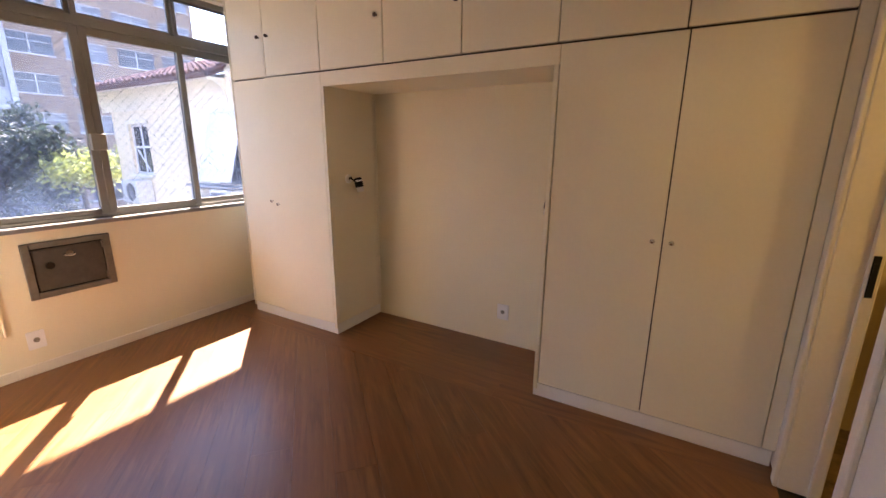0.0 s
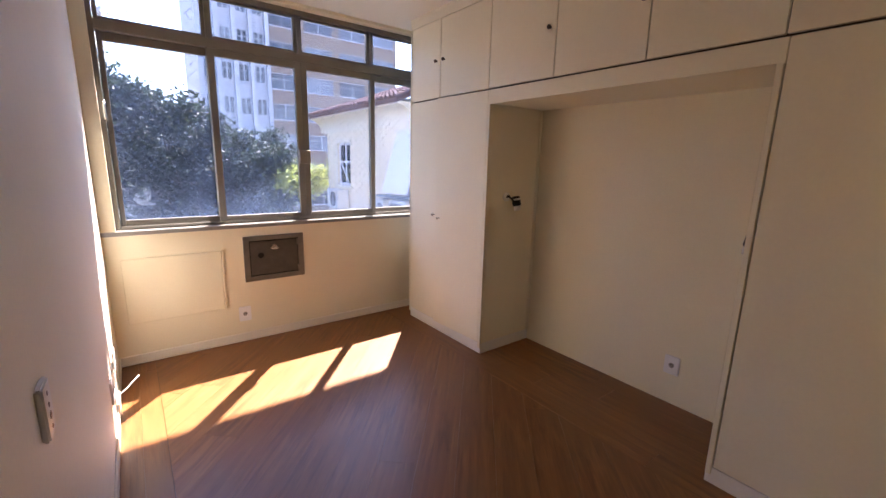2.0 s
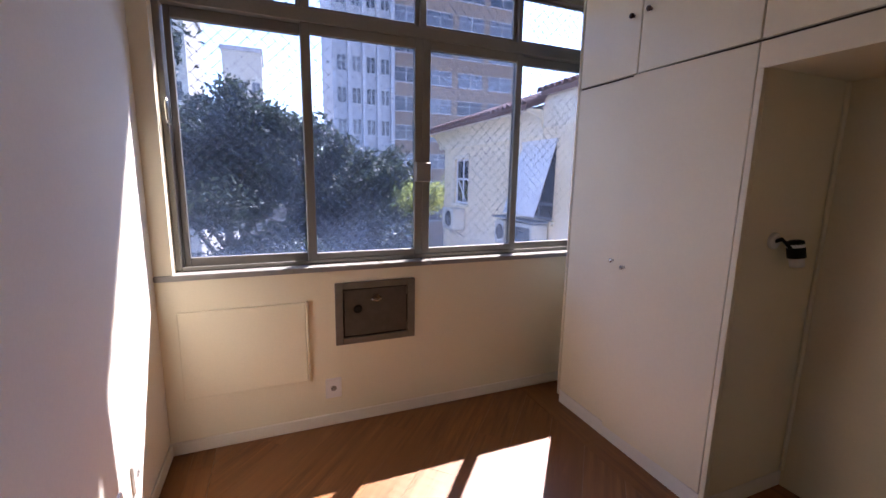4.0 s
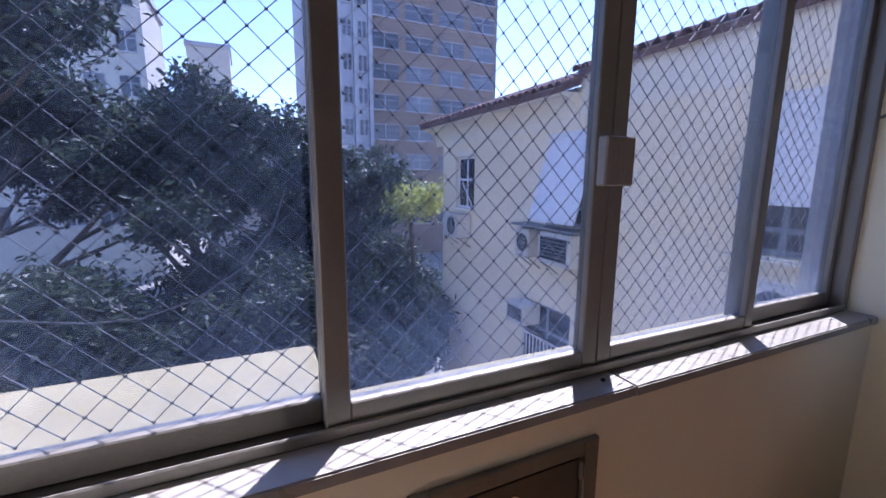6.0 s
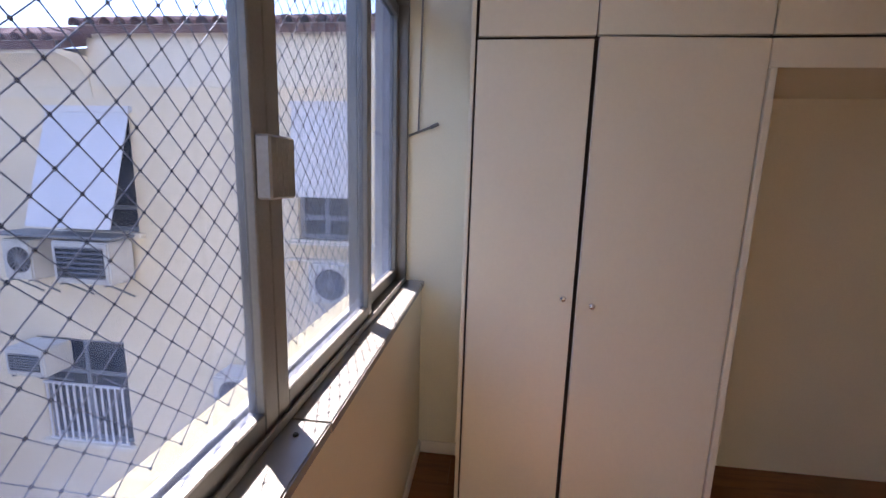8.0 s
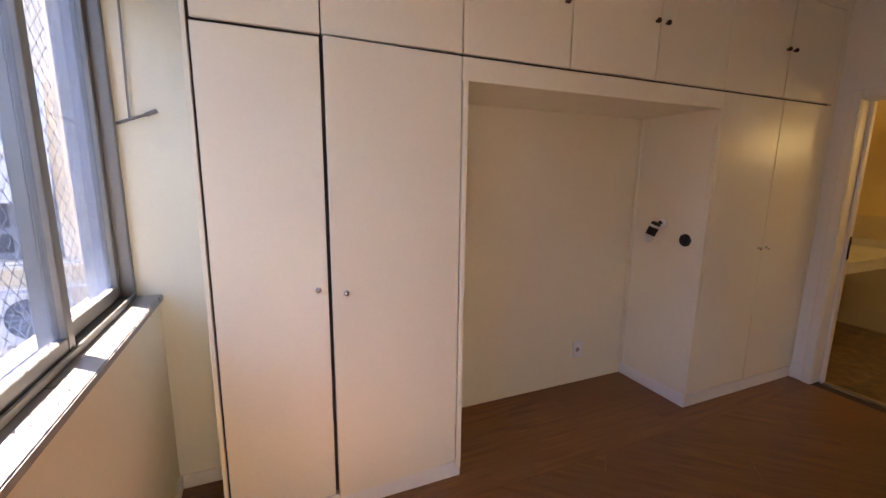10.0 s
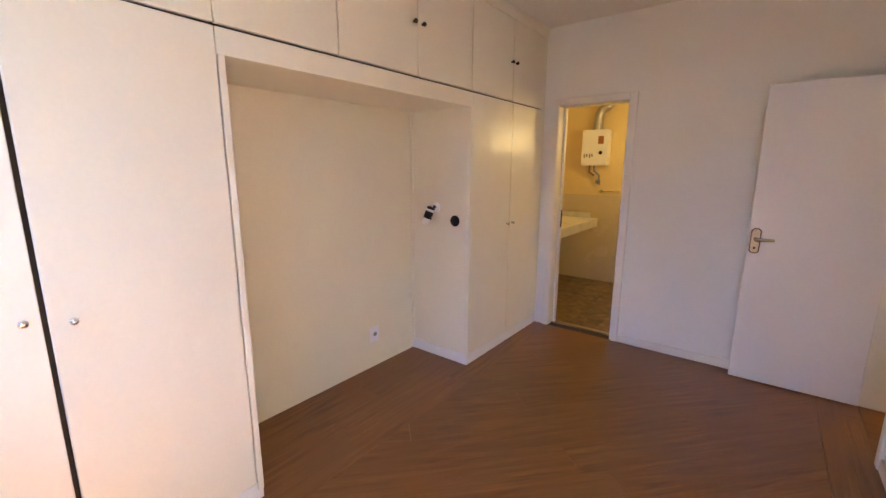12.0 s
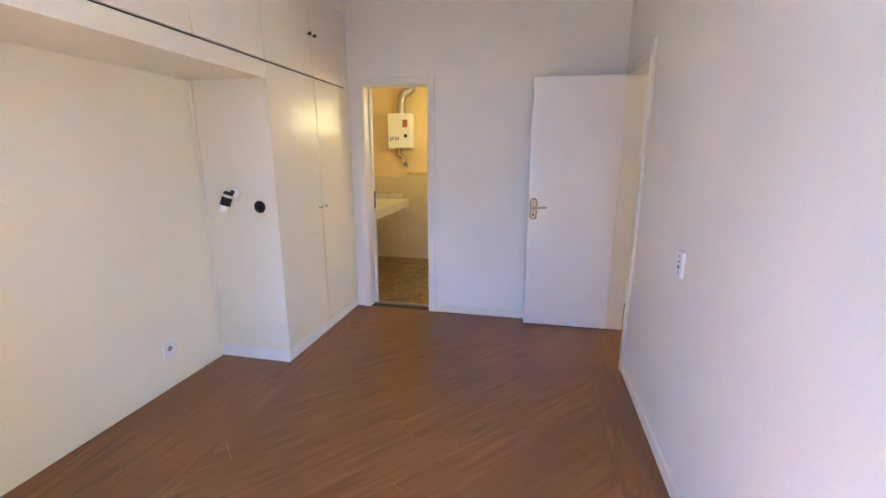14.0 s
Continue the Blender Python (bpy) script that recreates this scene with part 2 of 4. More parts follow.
def tube(bm, pts, radius, sides=10, cap=True):
    """A round bar along points; radius a number or one a point."""
    pts = [Vector(p) for p in pts]
    rad = radius if isinstance(radius, (list, tuple)) else [radius] * len(pts)
    rings = []
    side = None
    for i, p in enumerate(pts):
        d = (pts[min(i + 1, len(pts) - 1)] - pts[max(i - 1, 0)]).normalized()
        if side is None or abs(side.dot(d)) > 0.95:
            side = d.orthogonal().normalized()
        side = (side - d * side.dot(d)).normalized()
        up = d.cross(side)
        rings.append([bm.verts.new(p + (side * math.cos(a) + up * math.sin(a)) * rad[i])
                      for a in (2 * math.pi * k / sides for k in range(sides))])
    for a, b in zip(rings, rings[1:]):
        for k in range(sides):
            bm.faces.new((a[k], a[(k + 1) % sides], b[(k + 1) % sides], b[k])).smooth = sides > 6
    if cap:
        bm.faces.new(rings[0][::-1])
        bm.faces.new(rings[-1])
    return bm


def prism(bm, outline, axis, a, b):
    """A flat outline drawn through from a to b along an axis (0 x, 1 y, 2 z)."""
    def at(uv, w):
        c = list(uv)
        c.insert(axis, w)
        return bm.verts.new(c)
    lo = [at(p, a) for p in outline]
    hi = [at(p, b) for p in outline]
    n = len(outline)
    for i in range(n):
        bm.faces.new((lo[i], lo[(i + 1) % n], hi[(i + 1) % n], hi[i]))
    bm.faces.new(lo[::-1])
    bm.faces.new(hi)
    bmesh.ops.recalc_face_normals(bm, faces=bm.faces[:])
    return bm


def B(*boxes, bevel=0.0, seg=1):
    bm = bmesh.new()
    for b in boxes:
        box(bm, *b, bevel=bevel, seg=seg)
    return bm


BASE = {}


def thing(name, at, label, category, group="", kind=""):
    ob = new(name)
    ob.location = at
    ob.empty_display_size = 0.05
    BASE[ob] = Vector(at)
    return tagged(ob, label, category, group, kind)


def part(name, bm, mat, parent=None, label=""):
    base = BASE.get(parent, Vector((0, 0, 0)))
    me = bpy.data.meshes.new(name)
    if base.length:
        bmesh.ops.translate(bm, verts=bm.verts[:], vec=-base)
    bm.to_mesh(me)
    bm.free()
    me.materials.append(mat)
    ob = new(name, me)
    if parent:
        ob.parent = parent
        BASE[ob] = base
    if label:
        ob["label"] = label
    return ob


def structure(name, bm, mat, label, category):
    return tagged(part(name, bm, mat), label, category, kind="structure")


# ---- plan, metres ----
XW, XN = 2.355, 2.93                  # wardrobe front, niche back
YS, YN = 0.18, 4.445                  # south and window wall faces
ZC = 2.78                             # ceiling
NA, NB = 1.415, 3.112                 # niche ends
ZN, ZU = 1.972, 2.078                 # niche top, seam under the overhead doors
XO = -0.015                           # west wall face
WY = 4.573                            # window plane
ZS = 1.010                              # sill top

# ---- structure ----
structure("wall_west", B((-0.15, 0.985, 0, XO, 5.0, ZC), (-0.15, 0.255, 2.115, XO, 0.985, ZC), (-0.15, 0.03, 0, XO, 0.255, ZC)), WALL2,
          "smooth off-white painted wall with a doorway", "wall")
structure("wall_south", B((XO, 0.03, 0, 1.60, YS, ZC), (2.235, 0.03, 0, 3.1, YS, ZC), (1.60, 0.03, 2.115, 2.235, YS, ZC)), WALL2,
          "smooth off-white painted wall with the bathroom doorway", "wall")
structure("wall_north", B((XO, YN, 0, 3.1, 4.70, ZS - 0.03), (XO, YN, 2.755, 3.1, 4.68, 3.4), (XO, YN, ZS - 0.03, 0.07, 4.70, 2.755), (2.802, YN, ZS - 0.03, 3.1, 4.70, 2.755)), WALL,
          "cream painted wall under the wide window", "wall")
structure("wall_east", B((XN, YS, 0, 3.1, 4.212, ZC), (2.80, 4.212, 0, 3.1, YN, ZC)), WALL, "cream painted wall behind the wardrobes", "wall")
structure("ceiling", B((-3.2, -2.1, ZC, 3.1, YN, ZC + 0.15)), CEIL, "plain off-white painted ceiling", "ceiling")
structure("floor_slab", B((-3.2, YS - 0.14, -0.2, 3.1, YN, -0.014)), DARKGAP, "dark underlay beneath the laminate boards", "floor")
# hall outside the door and its walls
structure("wall_hall", B((-3.2, -0.6, 0, -3.05, 3.2, ZC), (-3.05, -0.6, 0, -0.15, -0.45, ZC), (-3.05, 3.05, 0, -0.15, 3.2, ZC)), WALL, "plain cream hall wall", "wall")
structure("wall_shaft", B((-0.15, -0.6, 0, 0.0, 0.03, ZC)), WALL, "plain cream wall beside the doorway", "wall")
# bathroom shell
BX0, BX1, BY = 1.25, 2.95, -1.86
structure("bathroom_wall", B((BX0 - 0.1, BY - 0.12, 1.19, 3.1, BY, ZC), (BX1, BY, 1.19, 3.1, 0.03, ZC), (BX0 - 0.1, BY, 1.19, BX0, 0.03, ZC)), YELLOW,
          "yellow painted upper bathroom wall", "wall")
structure("bathroom_tiling", B((BX0 - 0.1, BY - 0.12, -0.02, 3.1, BY + 0.006, 1.19), (BX1 - 0.006, BY + 0.006, -0.02, 3.1, 0.03, 1.19), (BX0 - 0.1, BY + 0.006, -0.02, BX0 + 0.006, 0.03, 1.19)), TILEW,
          "pale glazed wall tiling in the bathroom", "wall")
bath_floor = structure("bathroom_floor", B((BX0, BY, -0.2, BX1, 0.04, -0.022)), DARKGAP, "brown stone tiled bathroom floor", "floor")

# trims
bb = bmesh.new()
for b in ((XO, YN - 0.012, 0, 2.80, YN, 0.075), (XO, 1.05, 0, XO + 0.012, YN - 0.012, 0.075),
          (0.0, YS, 0, 1.545, YS + 0.013, 0.07), (2.788, 4.214, 0, 2.80, YN - 0.012, 0.075)):
    box(bb, *b, bevel=0.004)
structure("baseboard", bb, TRIM, "low cream painted skirting board", "skirting")


def casing(name, label, boxes):
    bm = bmesh.new()
    for b in boxes:
        box(bm, *b, bevel=0.004)
    return structure(name, bm, TRIM, label, "door frame")


casing("trim_bathroom_door", "off-white painted wooden door frame round the bathroom opening", (
    (1.545, YS, 0, 1.605, YS + 0.018, 2.165), (2.215, YS, 0, 2.275, YS + 0.018, 2.165), (1.605, YS, 2.105, 2.215, YS + 0.018, 2.165),
    (1.60, 0.032, 0, 1.618, YS, 2.115), (2.212, 0.032, 0, 2.235, YS, 2.115), (1.618, 0.032, 2.098, 2.212, YS, 2.115),
    (2.19, 0.032, 0, 2.212, 0.075, 2.098)))
casing("trim_entry_door", "off-white painted wooden frame round the bedroom door", (
    (XO, 0.985, 0, 0.004, 1.045, 2.17), (XO, 0.30, 2.112, 0.004, 0.985, 2.17), (-0.15, 0.965, 0, XO - 0.001, 0.985, 2.115),
    (-0.15, 0.255, 0, XO - 0.001, 0.275, 2.115), (-0.15, 0.275, 2.095, XO - 0.001, 0.965, 2.115)))
structure("threshold", B((1.618, 0.02, -0.02, 2.212, 0.06, 0.004), bevel=0.002), BRASS, "thin brass threshold strip", "threshold")


# ---- fitted wardrobes ----
def knob(parent, y, z, mat, x, r=0.011, turn=None):
    bm = bmesh.new()
    prof = [(0.0, r * 0.55), (0.010, r * 0.45), (0.013, r * 0.9), (0.020, r), (0.026, r * 0.75), (0.028, r * 0.2)]
    tube(bm, [(x - d, y, z) for d, _ in prof], [q for _, q in prof], 12)
    if turn:
        bmesh.ops.rotate(bm, cent=turn[0], matrix=turn[1], verts=bm.verts[:])
    return part("knob", bm, mat, parent)


def leaf(parent, y0, y1, z0, z1, ky, kz, kmat, t=0.02):
    bm = bmesh.new()
    box(bm, XW, y0, z0, XW + t, y1, z1, bevel=0.0025)
    d = part("door", bm, CAB, parent)
    if ky is not None:
        knob(d, ky, kz, kmat, XW, 0.013)
    return d


def wardrobe(y0, y1, label):
    w = thing("wardrobe", (XW, (y0 + y1) / 2, 0), label, "wardrobe", "fitted wardrobes")
    part("side_panel", B((XW + 0.022, y0, 0.09, XN, y0 + 0.018, ZU - 0.003), bevel=0.001), CAB, w)
    part("side_panel", B((XW + 0.022, y1 - 0.018, 0.09, XN, y1, ZU - 0.003), bevel=0.001), CAB, w)
    # Dark board close behind the doors, coloured as the shade in their gaps.
    part("carcass", B((XW + 0.03, y0 + 0.018, 0.09, XW + 0.05, y1 - 0.018, ZU - 0.004)), DARKGAP, w, "dark board that paints in the shade inside the wardrobe")
    part("plinth", B((XW + 0.004, y0, 0, XN, y1, 0.088), bevel=0.002), PLINTH, w)
    return w


GAP = 0.003
south = wardrobe(YS + 0.012, NA - 0.001, "cream lacquered two-door wardrobe with small chrome knobs, closed")
leaf(south, 0.240, 0.797 - GAP, 0.094, ZU - 0.006, 0.755, 1.085, CHROME)
leaf(south, 0.797 + GAP, 1.383, 0.094, ZU - 0.006, 0.842, 1.085, CHROME)
part("filler_strip", B((XW + 0.002, YS + 0.001, 0.094, XW + 0.022, 0.236, ZC - 0.06), bevel=0.002), CAB, south)
part("end_trim", B((XW - 0.004, 1.389, 0.05, XW + 0.022, NA - 0.001, ZN), bevel=0.002), CAB, south)
north = wardrobe(NB + 0.001, 4.180, "cream lacquered wardrobe with one door slightly ajar")
leaf(north, 3.750, 4.178, 0.094, ZU - 0.006, 3.792, 1.085, CHROME)
part("end_trim", B((XW - 0.004, NB + 0.001, 0.05, XW + 0.022, 3.139, ZN), bevel=0.002), CAB, north)
part("edge_strip", B((XW + 0.001, 4.187, 0.05, XW + 0.30, 4.203, ZC - 0.082), bevel=0.0015), CAB, north)
part("gap_backing", B((XW + 0.024, 4.1805, 0.09, XW + 0.034, 4.187, ZC - 0.085)), DARKGAP, north, "dark strip that paints in the shade of the door gap")
AJAR = ((XW + 0.01, 3.145, 0), Matrix.Rotation(radians(2.7), 3, 'Z'))
bm = B((XW, 3.145, 0.094, XW + 0.02, 3.738, ZU - 0.006), bevel=0.0025)
bmesh.ops.rotate(bm, cent=AJAR[0], matrix=AJAR[1], verts=bm.verts[:])
ajar_leaf = part("door", bm, CAB, north, "cream door standing slightly ajar")
knob(ajar_leaf, 3.684, 1.068, CHROME, XW, 0.013, AJAR)

for y0, y1, w in ((NA + 0.0005, NA + 0.012, south), (NB - 0.012, NB - 0.0005, north)):
    part("corner_batten", B((XN - 0.03, y0, 0.092, XN - 0.001, y1, ZN - 0.002), bevel=0.003), CAB, w)

# bridge over the niche
bridge = thing("niche_surround", (XW, (NA + NB) / 2, ZN), "cream fascia board bridging the wardrobe niche", "cabinet trim")
part("fascia", B((XW, NA - 0.03, ZN, XW + 0.02, NB + 0.03, ZU - 0.006), bevel=0.002), CAB, bridge)
part("soffit", B((XW + 0.021, NA, ZN + 0.004, XN, NB, ZN + 0.02)), CAB, bridge)


def overhead(y0, y1, edges, knobs, label):
    c = thing("overhead_cabinet", (XW, (y0 + y1) / 2, ZU), label, "cupboard", "overhead cabinets")
    part("carcass", B((XW + 0.024, y0, ZU - 0.001, XN, y1, ZC - 0.062), bevel=0.001), DARKGAP, c, "dark carcass that paints in the shade behind the door gaps")
    for a, b in zip(edges, edges[1:]):
        d = part("door", B((XW, a + GAP, ZU + 0.006, XW + 0.02, b - GAP, ZC - 0.085), bevel=0.0025), CAB, c)
        for ky, kz in knobs:
            if a < ky < b:
                knob(d, ky, kz, DARKKNOB, XW, 0.014)
    return c


ZK = 2.375
overhead(0.236, 1.40, (0.238, 0.812, 1.40), ((0.775, ZK), (0.845, ZK)), "cream overhead cupboard with two doors and dark knobs")
overhead(1.40, 3.142, (1.40, 1.975, 2.558, 3.142), ((1.935, ZK), (2.01, ZK), (2.605, ZK)), "cream overhead cupboard with three doors above the niche")
overhead(3.142, 4.180, (3.142, 3.742, 4.178), ((3.688, ZK), (3.795, ZK)), "cream overhead cupboard with two doors beside the window")
cr = bmesh.new()
prism(cr, [(XW - 0.012, ZC), (XW - 0.012, ZC - 0.03), (XW + 0.002, ZC - 0.08), (XW + 0.03, ZC - 0.08), (XW + 0.03, ZC)], 1, YS + 0.001, 4.182)
tagged(part("cornice", cr, CAB), "cream moulding between cupboards and ceiling", "cornice", kind="structure")


# ---- floor boards ----
def clip(poly, axis, limit, keep_less):
    out = []
    for i, p in enumerate(poly):
        q = poly[(i + 1) % len(poly)]
        pin = (p[axis] <= limit) == keep_less or abs(p[axis] - limit) < 1e-9
        qin = (q[axis] <= limit) == keep_less or abs(q[axis] - limit) < 1e-9
        if pin:
            out.append(p)
        if pin != qin:
            f = (limit - p[axis]) / (q[axis] - p[axis])
            out.append((p[0] + f * (q[0] - p[0]), p[1] + f * (q[1] - p[1])))
    return out


def board(poly, mat, parent, name="plank"):
    bm = bmesh.new()
    cx = sum(p[0] for p in poly) / len(poly)
    cy = sum(p[1] for p in poly) / len(poly)
    top = []
    for p in poly:
        d = math.hypot(cx - p[0], cy - p[1])
        top.append(bm.verts.new((p[0] + (cx - p[0]) / d * 0.0009, p[1] + (cy - p[1]) / d * 0.0009, 0.0)))
    low = [bm.verts.new((p[0], p[1], -0.0012)) for p in poly]
    bot = [bm.verts.new((p[0], p[1], -0.014)) for p in poly]
    n = len(poly)
    for i in range(n):
        j = (i + 1) % n
        bm.faces.new((low[i], low[j], top[j], top[i]))
        bm.faces.new((bot[i], bot[j], low[j], low[i]))
    bm.faces.new(top)
    bmesh.ops.recalc_face_normals(bm, faces=bm.faces[:])
    return part(name, bm, mat, parent)


def laminate(name, angle):
    """Reddish brown wood print whose grain runs along the board."""
    m = bpy.data.materials.new(name)
    m.use_nodes = True
    n, l = m.node_tree.nodes, m.node_tree.links
    p = n["Principled BSDF"]
    p.inputs["Specular IOR Level"].default_value = 0.5
    geo = n.new("ShaderNodeNewGeometry")
    inf = n.new("ShaderNodeObjectInfo")
    shift = n.new("ShaderNodeVectorMath")
    shift.operation = 'SCALE'
    shift.inputs[0].default_value = (3.0, 7.0, 0.0)
    l.new(inf.outputs["Random"], shift.inputs["Scale"])
    rot = n.new("ShaderNodeVectorRotate")
    rot.rotation_type = 'Z_AXIS'
    rot.inputs["Angle"].default_value = -angle
    l.new(geo.outputs["Position"], rot.inputs["Vector"])
    add = n.new("ShaderNodeVectorMath")
    add.operation = 'ADD'
    l.new(rot.outputs[0], add.inputs[0])
    l.new(shift.outputs[0], add.inputs[1])
    mp = n.new("ShaderNodeMapping")
    mp.inputs["Scale"].default_value = (1.0, 14.0, 1.0)
    l.new(add.outputs[0], mp.inputs[0])
    g1 = n.new("ShaderNodeTexNoise")
    g1.inputs["Scale"].default_value, g1.inputs["Detail"].default_value, g1.inputs["Distortion"].default_value = 2.2, 7, 0.6
    g2 = n.new("ShaderNodeTexNoise")
    g2.inputs["Scale"].default_value, g2.inputs["Detail"].default_value = 12.0, 5
    l.new(mp.outputs[0], g1.inputs["Vector"])
    l.new(mp.outputs[0], g2.inputs["Vector"])
    mixf = n.new("ShaderNodeMath")
    mixf.operation = 'MULTIPLY_ADD'
    mixf.inputs[1].default_value = 0.35
    l.new(g2.outputs[0], mixf.inputs[0])
    l.new(g1.outputs[0], mixf.inputs[2])
    patch = n.new("ShaderNodeTexNoise")
    patch.inputs["Scale"].default_value, patch.inputs["Detail"].default_value = 2.6, 3
    l.new(add.outputs[0], patch.inputs["Vector"])
    gate = n.new("ShaderNodeMapRange")
    gate.inputs["From Min"].default_value, gate.inputs["From Max"].default_value = 0.40, 0.65
    gate.inputs["To Min"].default_value, gate.inputs["To Max"].default_value = 0.25, 1.25
    l.new(patch.outputs[0], gate.inputs[0])
    off = n.new("ShaderNodeMath")
    off.operation = 'SUBTRACT'
    off.inputs[1].default_value = 0.66
    l.new(mixf.outputs[0], off.inputs[0])
    figure = n.new("ShaderNodeMath")
    figure.operation = 'MULTIPLY'
    l.new(off.outputs[0], figure.inputs[0])
    l.new(gate.outputs[0], figure.inputs[1])
    back = n.new("ShaderNodeMath")
    back.inputs[1].default_value = 0.66
    l.new(figure.outputs[0], back.inputs[0])
    ramp = n.new("ShaderNodeValToRGB")
    ramp.color_ramp.elements[0].position, ramp.color_ramp.elements[0].color = 0.50, (0.155, 0.059, 0.0155, 1)
    ramp.color_ramp.elements[1].position, ramp.color_ramp.elements[1].color = 0.84, (0.272, 0.112, 0.032, 1)
    l.new(back.outputs[0], ramp.inputs[0])
    r = n.new("ShaderNodeMapRange")
    r.inputs["To Min"].default_value, r.inputs["To Max"].default_value = 0.92, 1.08
    l.new(inf.outputs["Random"], r.inputs[0])
    sc = n.new("ShaderNodeVectorMath")
    sc.operation = 'SCALE'
    l.new(ramp.outputs[0], sc.inputs[0])
    l.new(r.outputs[0], sc.inputs["Scale"])
    l.new(sc.outputs[0], p.inputs["Base Color"])
    rr = n.new("ShaderNodeMapRange")
    rr.inputs["To Min"].default_value, rr.inputs["To Max"].default_value = 0.28, 0.40
    l.new(g1.outputs[0], rr.inputs[0])
    l.new(rr.outputs[0], p.inputs["Roughness"])
    b = n.new("ShaderNodeBump")
    b.inputs["Strength"].default_value, b.inputs["Distance"].default_value = 0.08, 0.002
    l.new(mixf.outputs[0], b.inputs["Height"])
    l.new(b.outputs[0], p.inputs["Normal"])
    return m


def boards(name, angle, x0, y0, x1, y1, width, length, label):
    """Straight rows of staggered boards at an angle, cut to a rectangle."""
    floor = thing(name, ((x0 + x1) / 2, (y0 + y1) / 2, 0), label, "floor", kind="structure")
    mat = laminate(name + "_laminate", angle)
    c, s = math.cos(angle), math.sin(angle)
    cx, cy = (x0 + x1) / 2, (y0 + y1) / 2
    reach = math.hypot(x1 - x0, y1 - y0) / 2 + length
    rnd = random.Random(7)
    v = -math.ceil(reach / width) * width
    while v < reach:
        u = -reach - rnd.random() * length
        while u < reach:
            quad = [(u + 0.0003, v + 0.0003), (u + length - 0.0003, v + 0.0003), (u + length - 0.0003, v + width - 0.0003), (u + 0.0003, v + width - 0.0003)]
            poly = [(cx + a * c - b * s, cy + a * s + b * c) for a, b in quad]
            for axis, lim, less in ((0, x0, False), (0, x1, True), (1, y0, False), (1, y1, True)):
                poly = clip(poly, axis, lim, less) if len(poly) > 2 else []
            if len(poly) > 2:
                area2 = sum(poly[i][0] * poly[(i + 1) % len(poly)][1] - poly[(i + 1) % len(poly)][0] * poly[i][1] for i in range(len(poly)))
                if abs(area2) > 0.002:
                    board(poly, mat, floor)
            u += length
        v += width
    return floor

# ---- window ----
def bar(bm, x0, y0, z0, x1, y1, z1):
    return box(bm, x0, y0, z0, x1, y1, z1, bevel=0.003)


window = thing("window", (1.43, WY, ZS), "wide aluminium sliding window with four panes and a row of top lights", "window", kind="structure")
ZT = 2.755                            # head of the frame
fr = bmesh.new()
bar(fr, 0.062, WY - 0.045, ZS + 0.001, 0.10, WY + 0.045, ZT)
bar(fr, 2.768, WY - 0.045, ZS + 0.001, 2.80, WY + 0.045, ZT)
bar(fr, 0.10, WY - 0.045, 2.715, 2.768, WY + 0.045, ZT)
bar(fr, 0.10, WY - 0.05, 2.352, 2.768, WY + 0.05, 2.418)
part("window_frame", fr, ALU, window)
tr = bmesh.new()
bar(tr, 0.10, WY - 0.052, ZS + 0.001, 2.768, WY - 0.043, ZS + 0.026)
bar(tr, 0.10, WY + 0.041, ZS + 0.001, 2.768, WY + 0.05, ZS + 0.030)
part("track", tr, ALU, window)
part("track_bed", B((0.10, WY - 0.05, ZS + 0.0005, 2.768, WY + 0.05, ZS + 0.006)), DARKALU, window)


def pane(x0, x1, z0, z1, y, st, name, stl=None, strr=None):
    bm = bmesh.new()
    a, b = stl or st, strr or st
    top, foot, deep = (0.055, 0.053, 0.019) if name == "sash" else (st * 0.6, st, 0.012)
    bar(bm, x0, y - deep, z0, x0 + a, y + deep, z1)
    bar(bm, x1 - b, y - deep, z0, x1, y + deep, z1)
    bar(bm, x0 + a, y - deep + 0.001, z0, x1 - b, y + deep - 0.001, z0 + foot)
    bar(bm, x0 + a, y - deep + 0.001, z1 - top, x1 - b, y + deep - 0.001, z1)
    s = part(name, bm, ALU, window)
    g = part("pane", B((x0 + a - 0.004, y - 0.002, z0 + foot - 0.004, x1 - b + 0.004, y + 0.002, z1 - top + 0.004)), GLASS, s, "clear slightly dusty glass with a painted blue haze")
    g.visible_shadow = False
    return s


ZP0, ZP1 = ZS + 0.012, 2.352
pane(0.105, 0.787, ZP0, ZP1, WY + 0.0205, 0.035, "sash", 0.03, 0.04)
pane(0.747, 1.4525, ZP0, ZP1, WY - 0.0215, 0.035, "sash", 0.05, 0.05)
pane(1.4535, 2.158, ZP0, ZP1, WY - 0.0215, 0.035, "sash", 0.05, 0.045)
pane(2.13, 2.766, ZP0, ZP1, WY + 0.0205, 0.035, "sash", 0.04, 0.03)
for a, b in ((0.102, 0.755), (0.775, 1.435), (1.455, 2.115), (2.135, 2.766)):
    pane(a, b, 2.419, 2.714, WY, 0.026, "top_light")
for x in (0.765, 1.445, 2.125):
    part("mullion", B((x - 0.0098, WY - 0.04, 2.4185, x + 0.0098, WY + 0.04, 2.7145), bevel=0.002), ALU, window)
lt = bmesh.new()
box(lt, 1.405, WY - 0.072, 1.505, 1.501, WY - 0.041, 1.624, bevel=0.004)
for k in range(3):
    box(lt, 1.427 + 0.02 * k, WY - 0.0735, 1.512, 1.430 + 0.02 * k, WY - 0.071, 1.617)
part("latch", lt, LATCH, window, "pale grey metal pull latch")
hk = bmesh.new()
tube(hk, [(0.10, WY - 0.06, 1.90), (0.10, WY - 0.075, 1.87), (0.10, WY - 0.07, 1.80), (0.10, WY - 0.055, 1.77)], 0.008, 8)
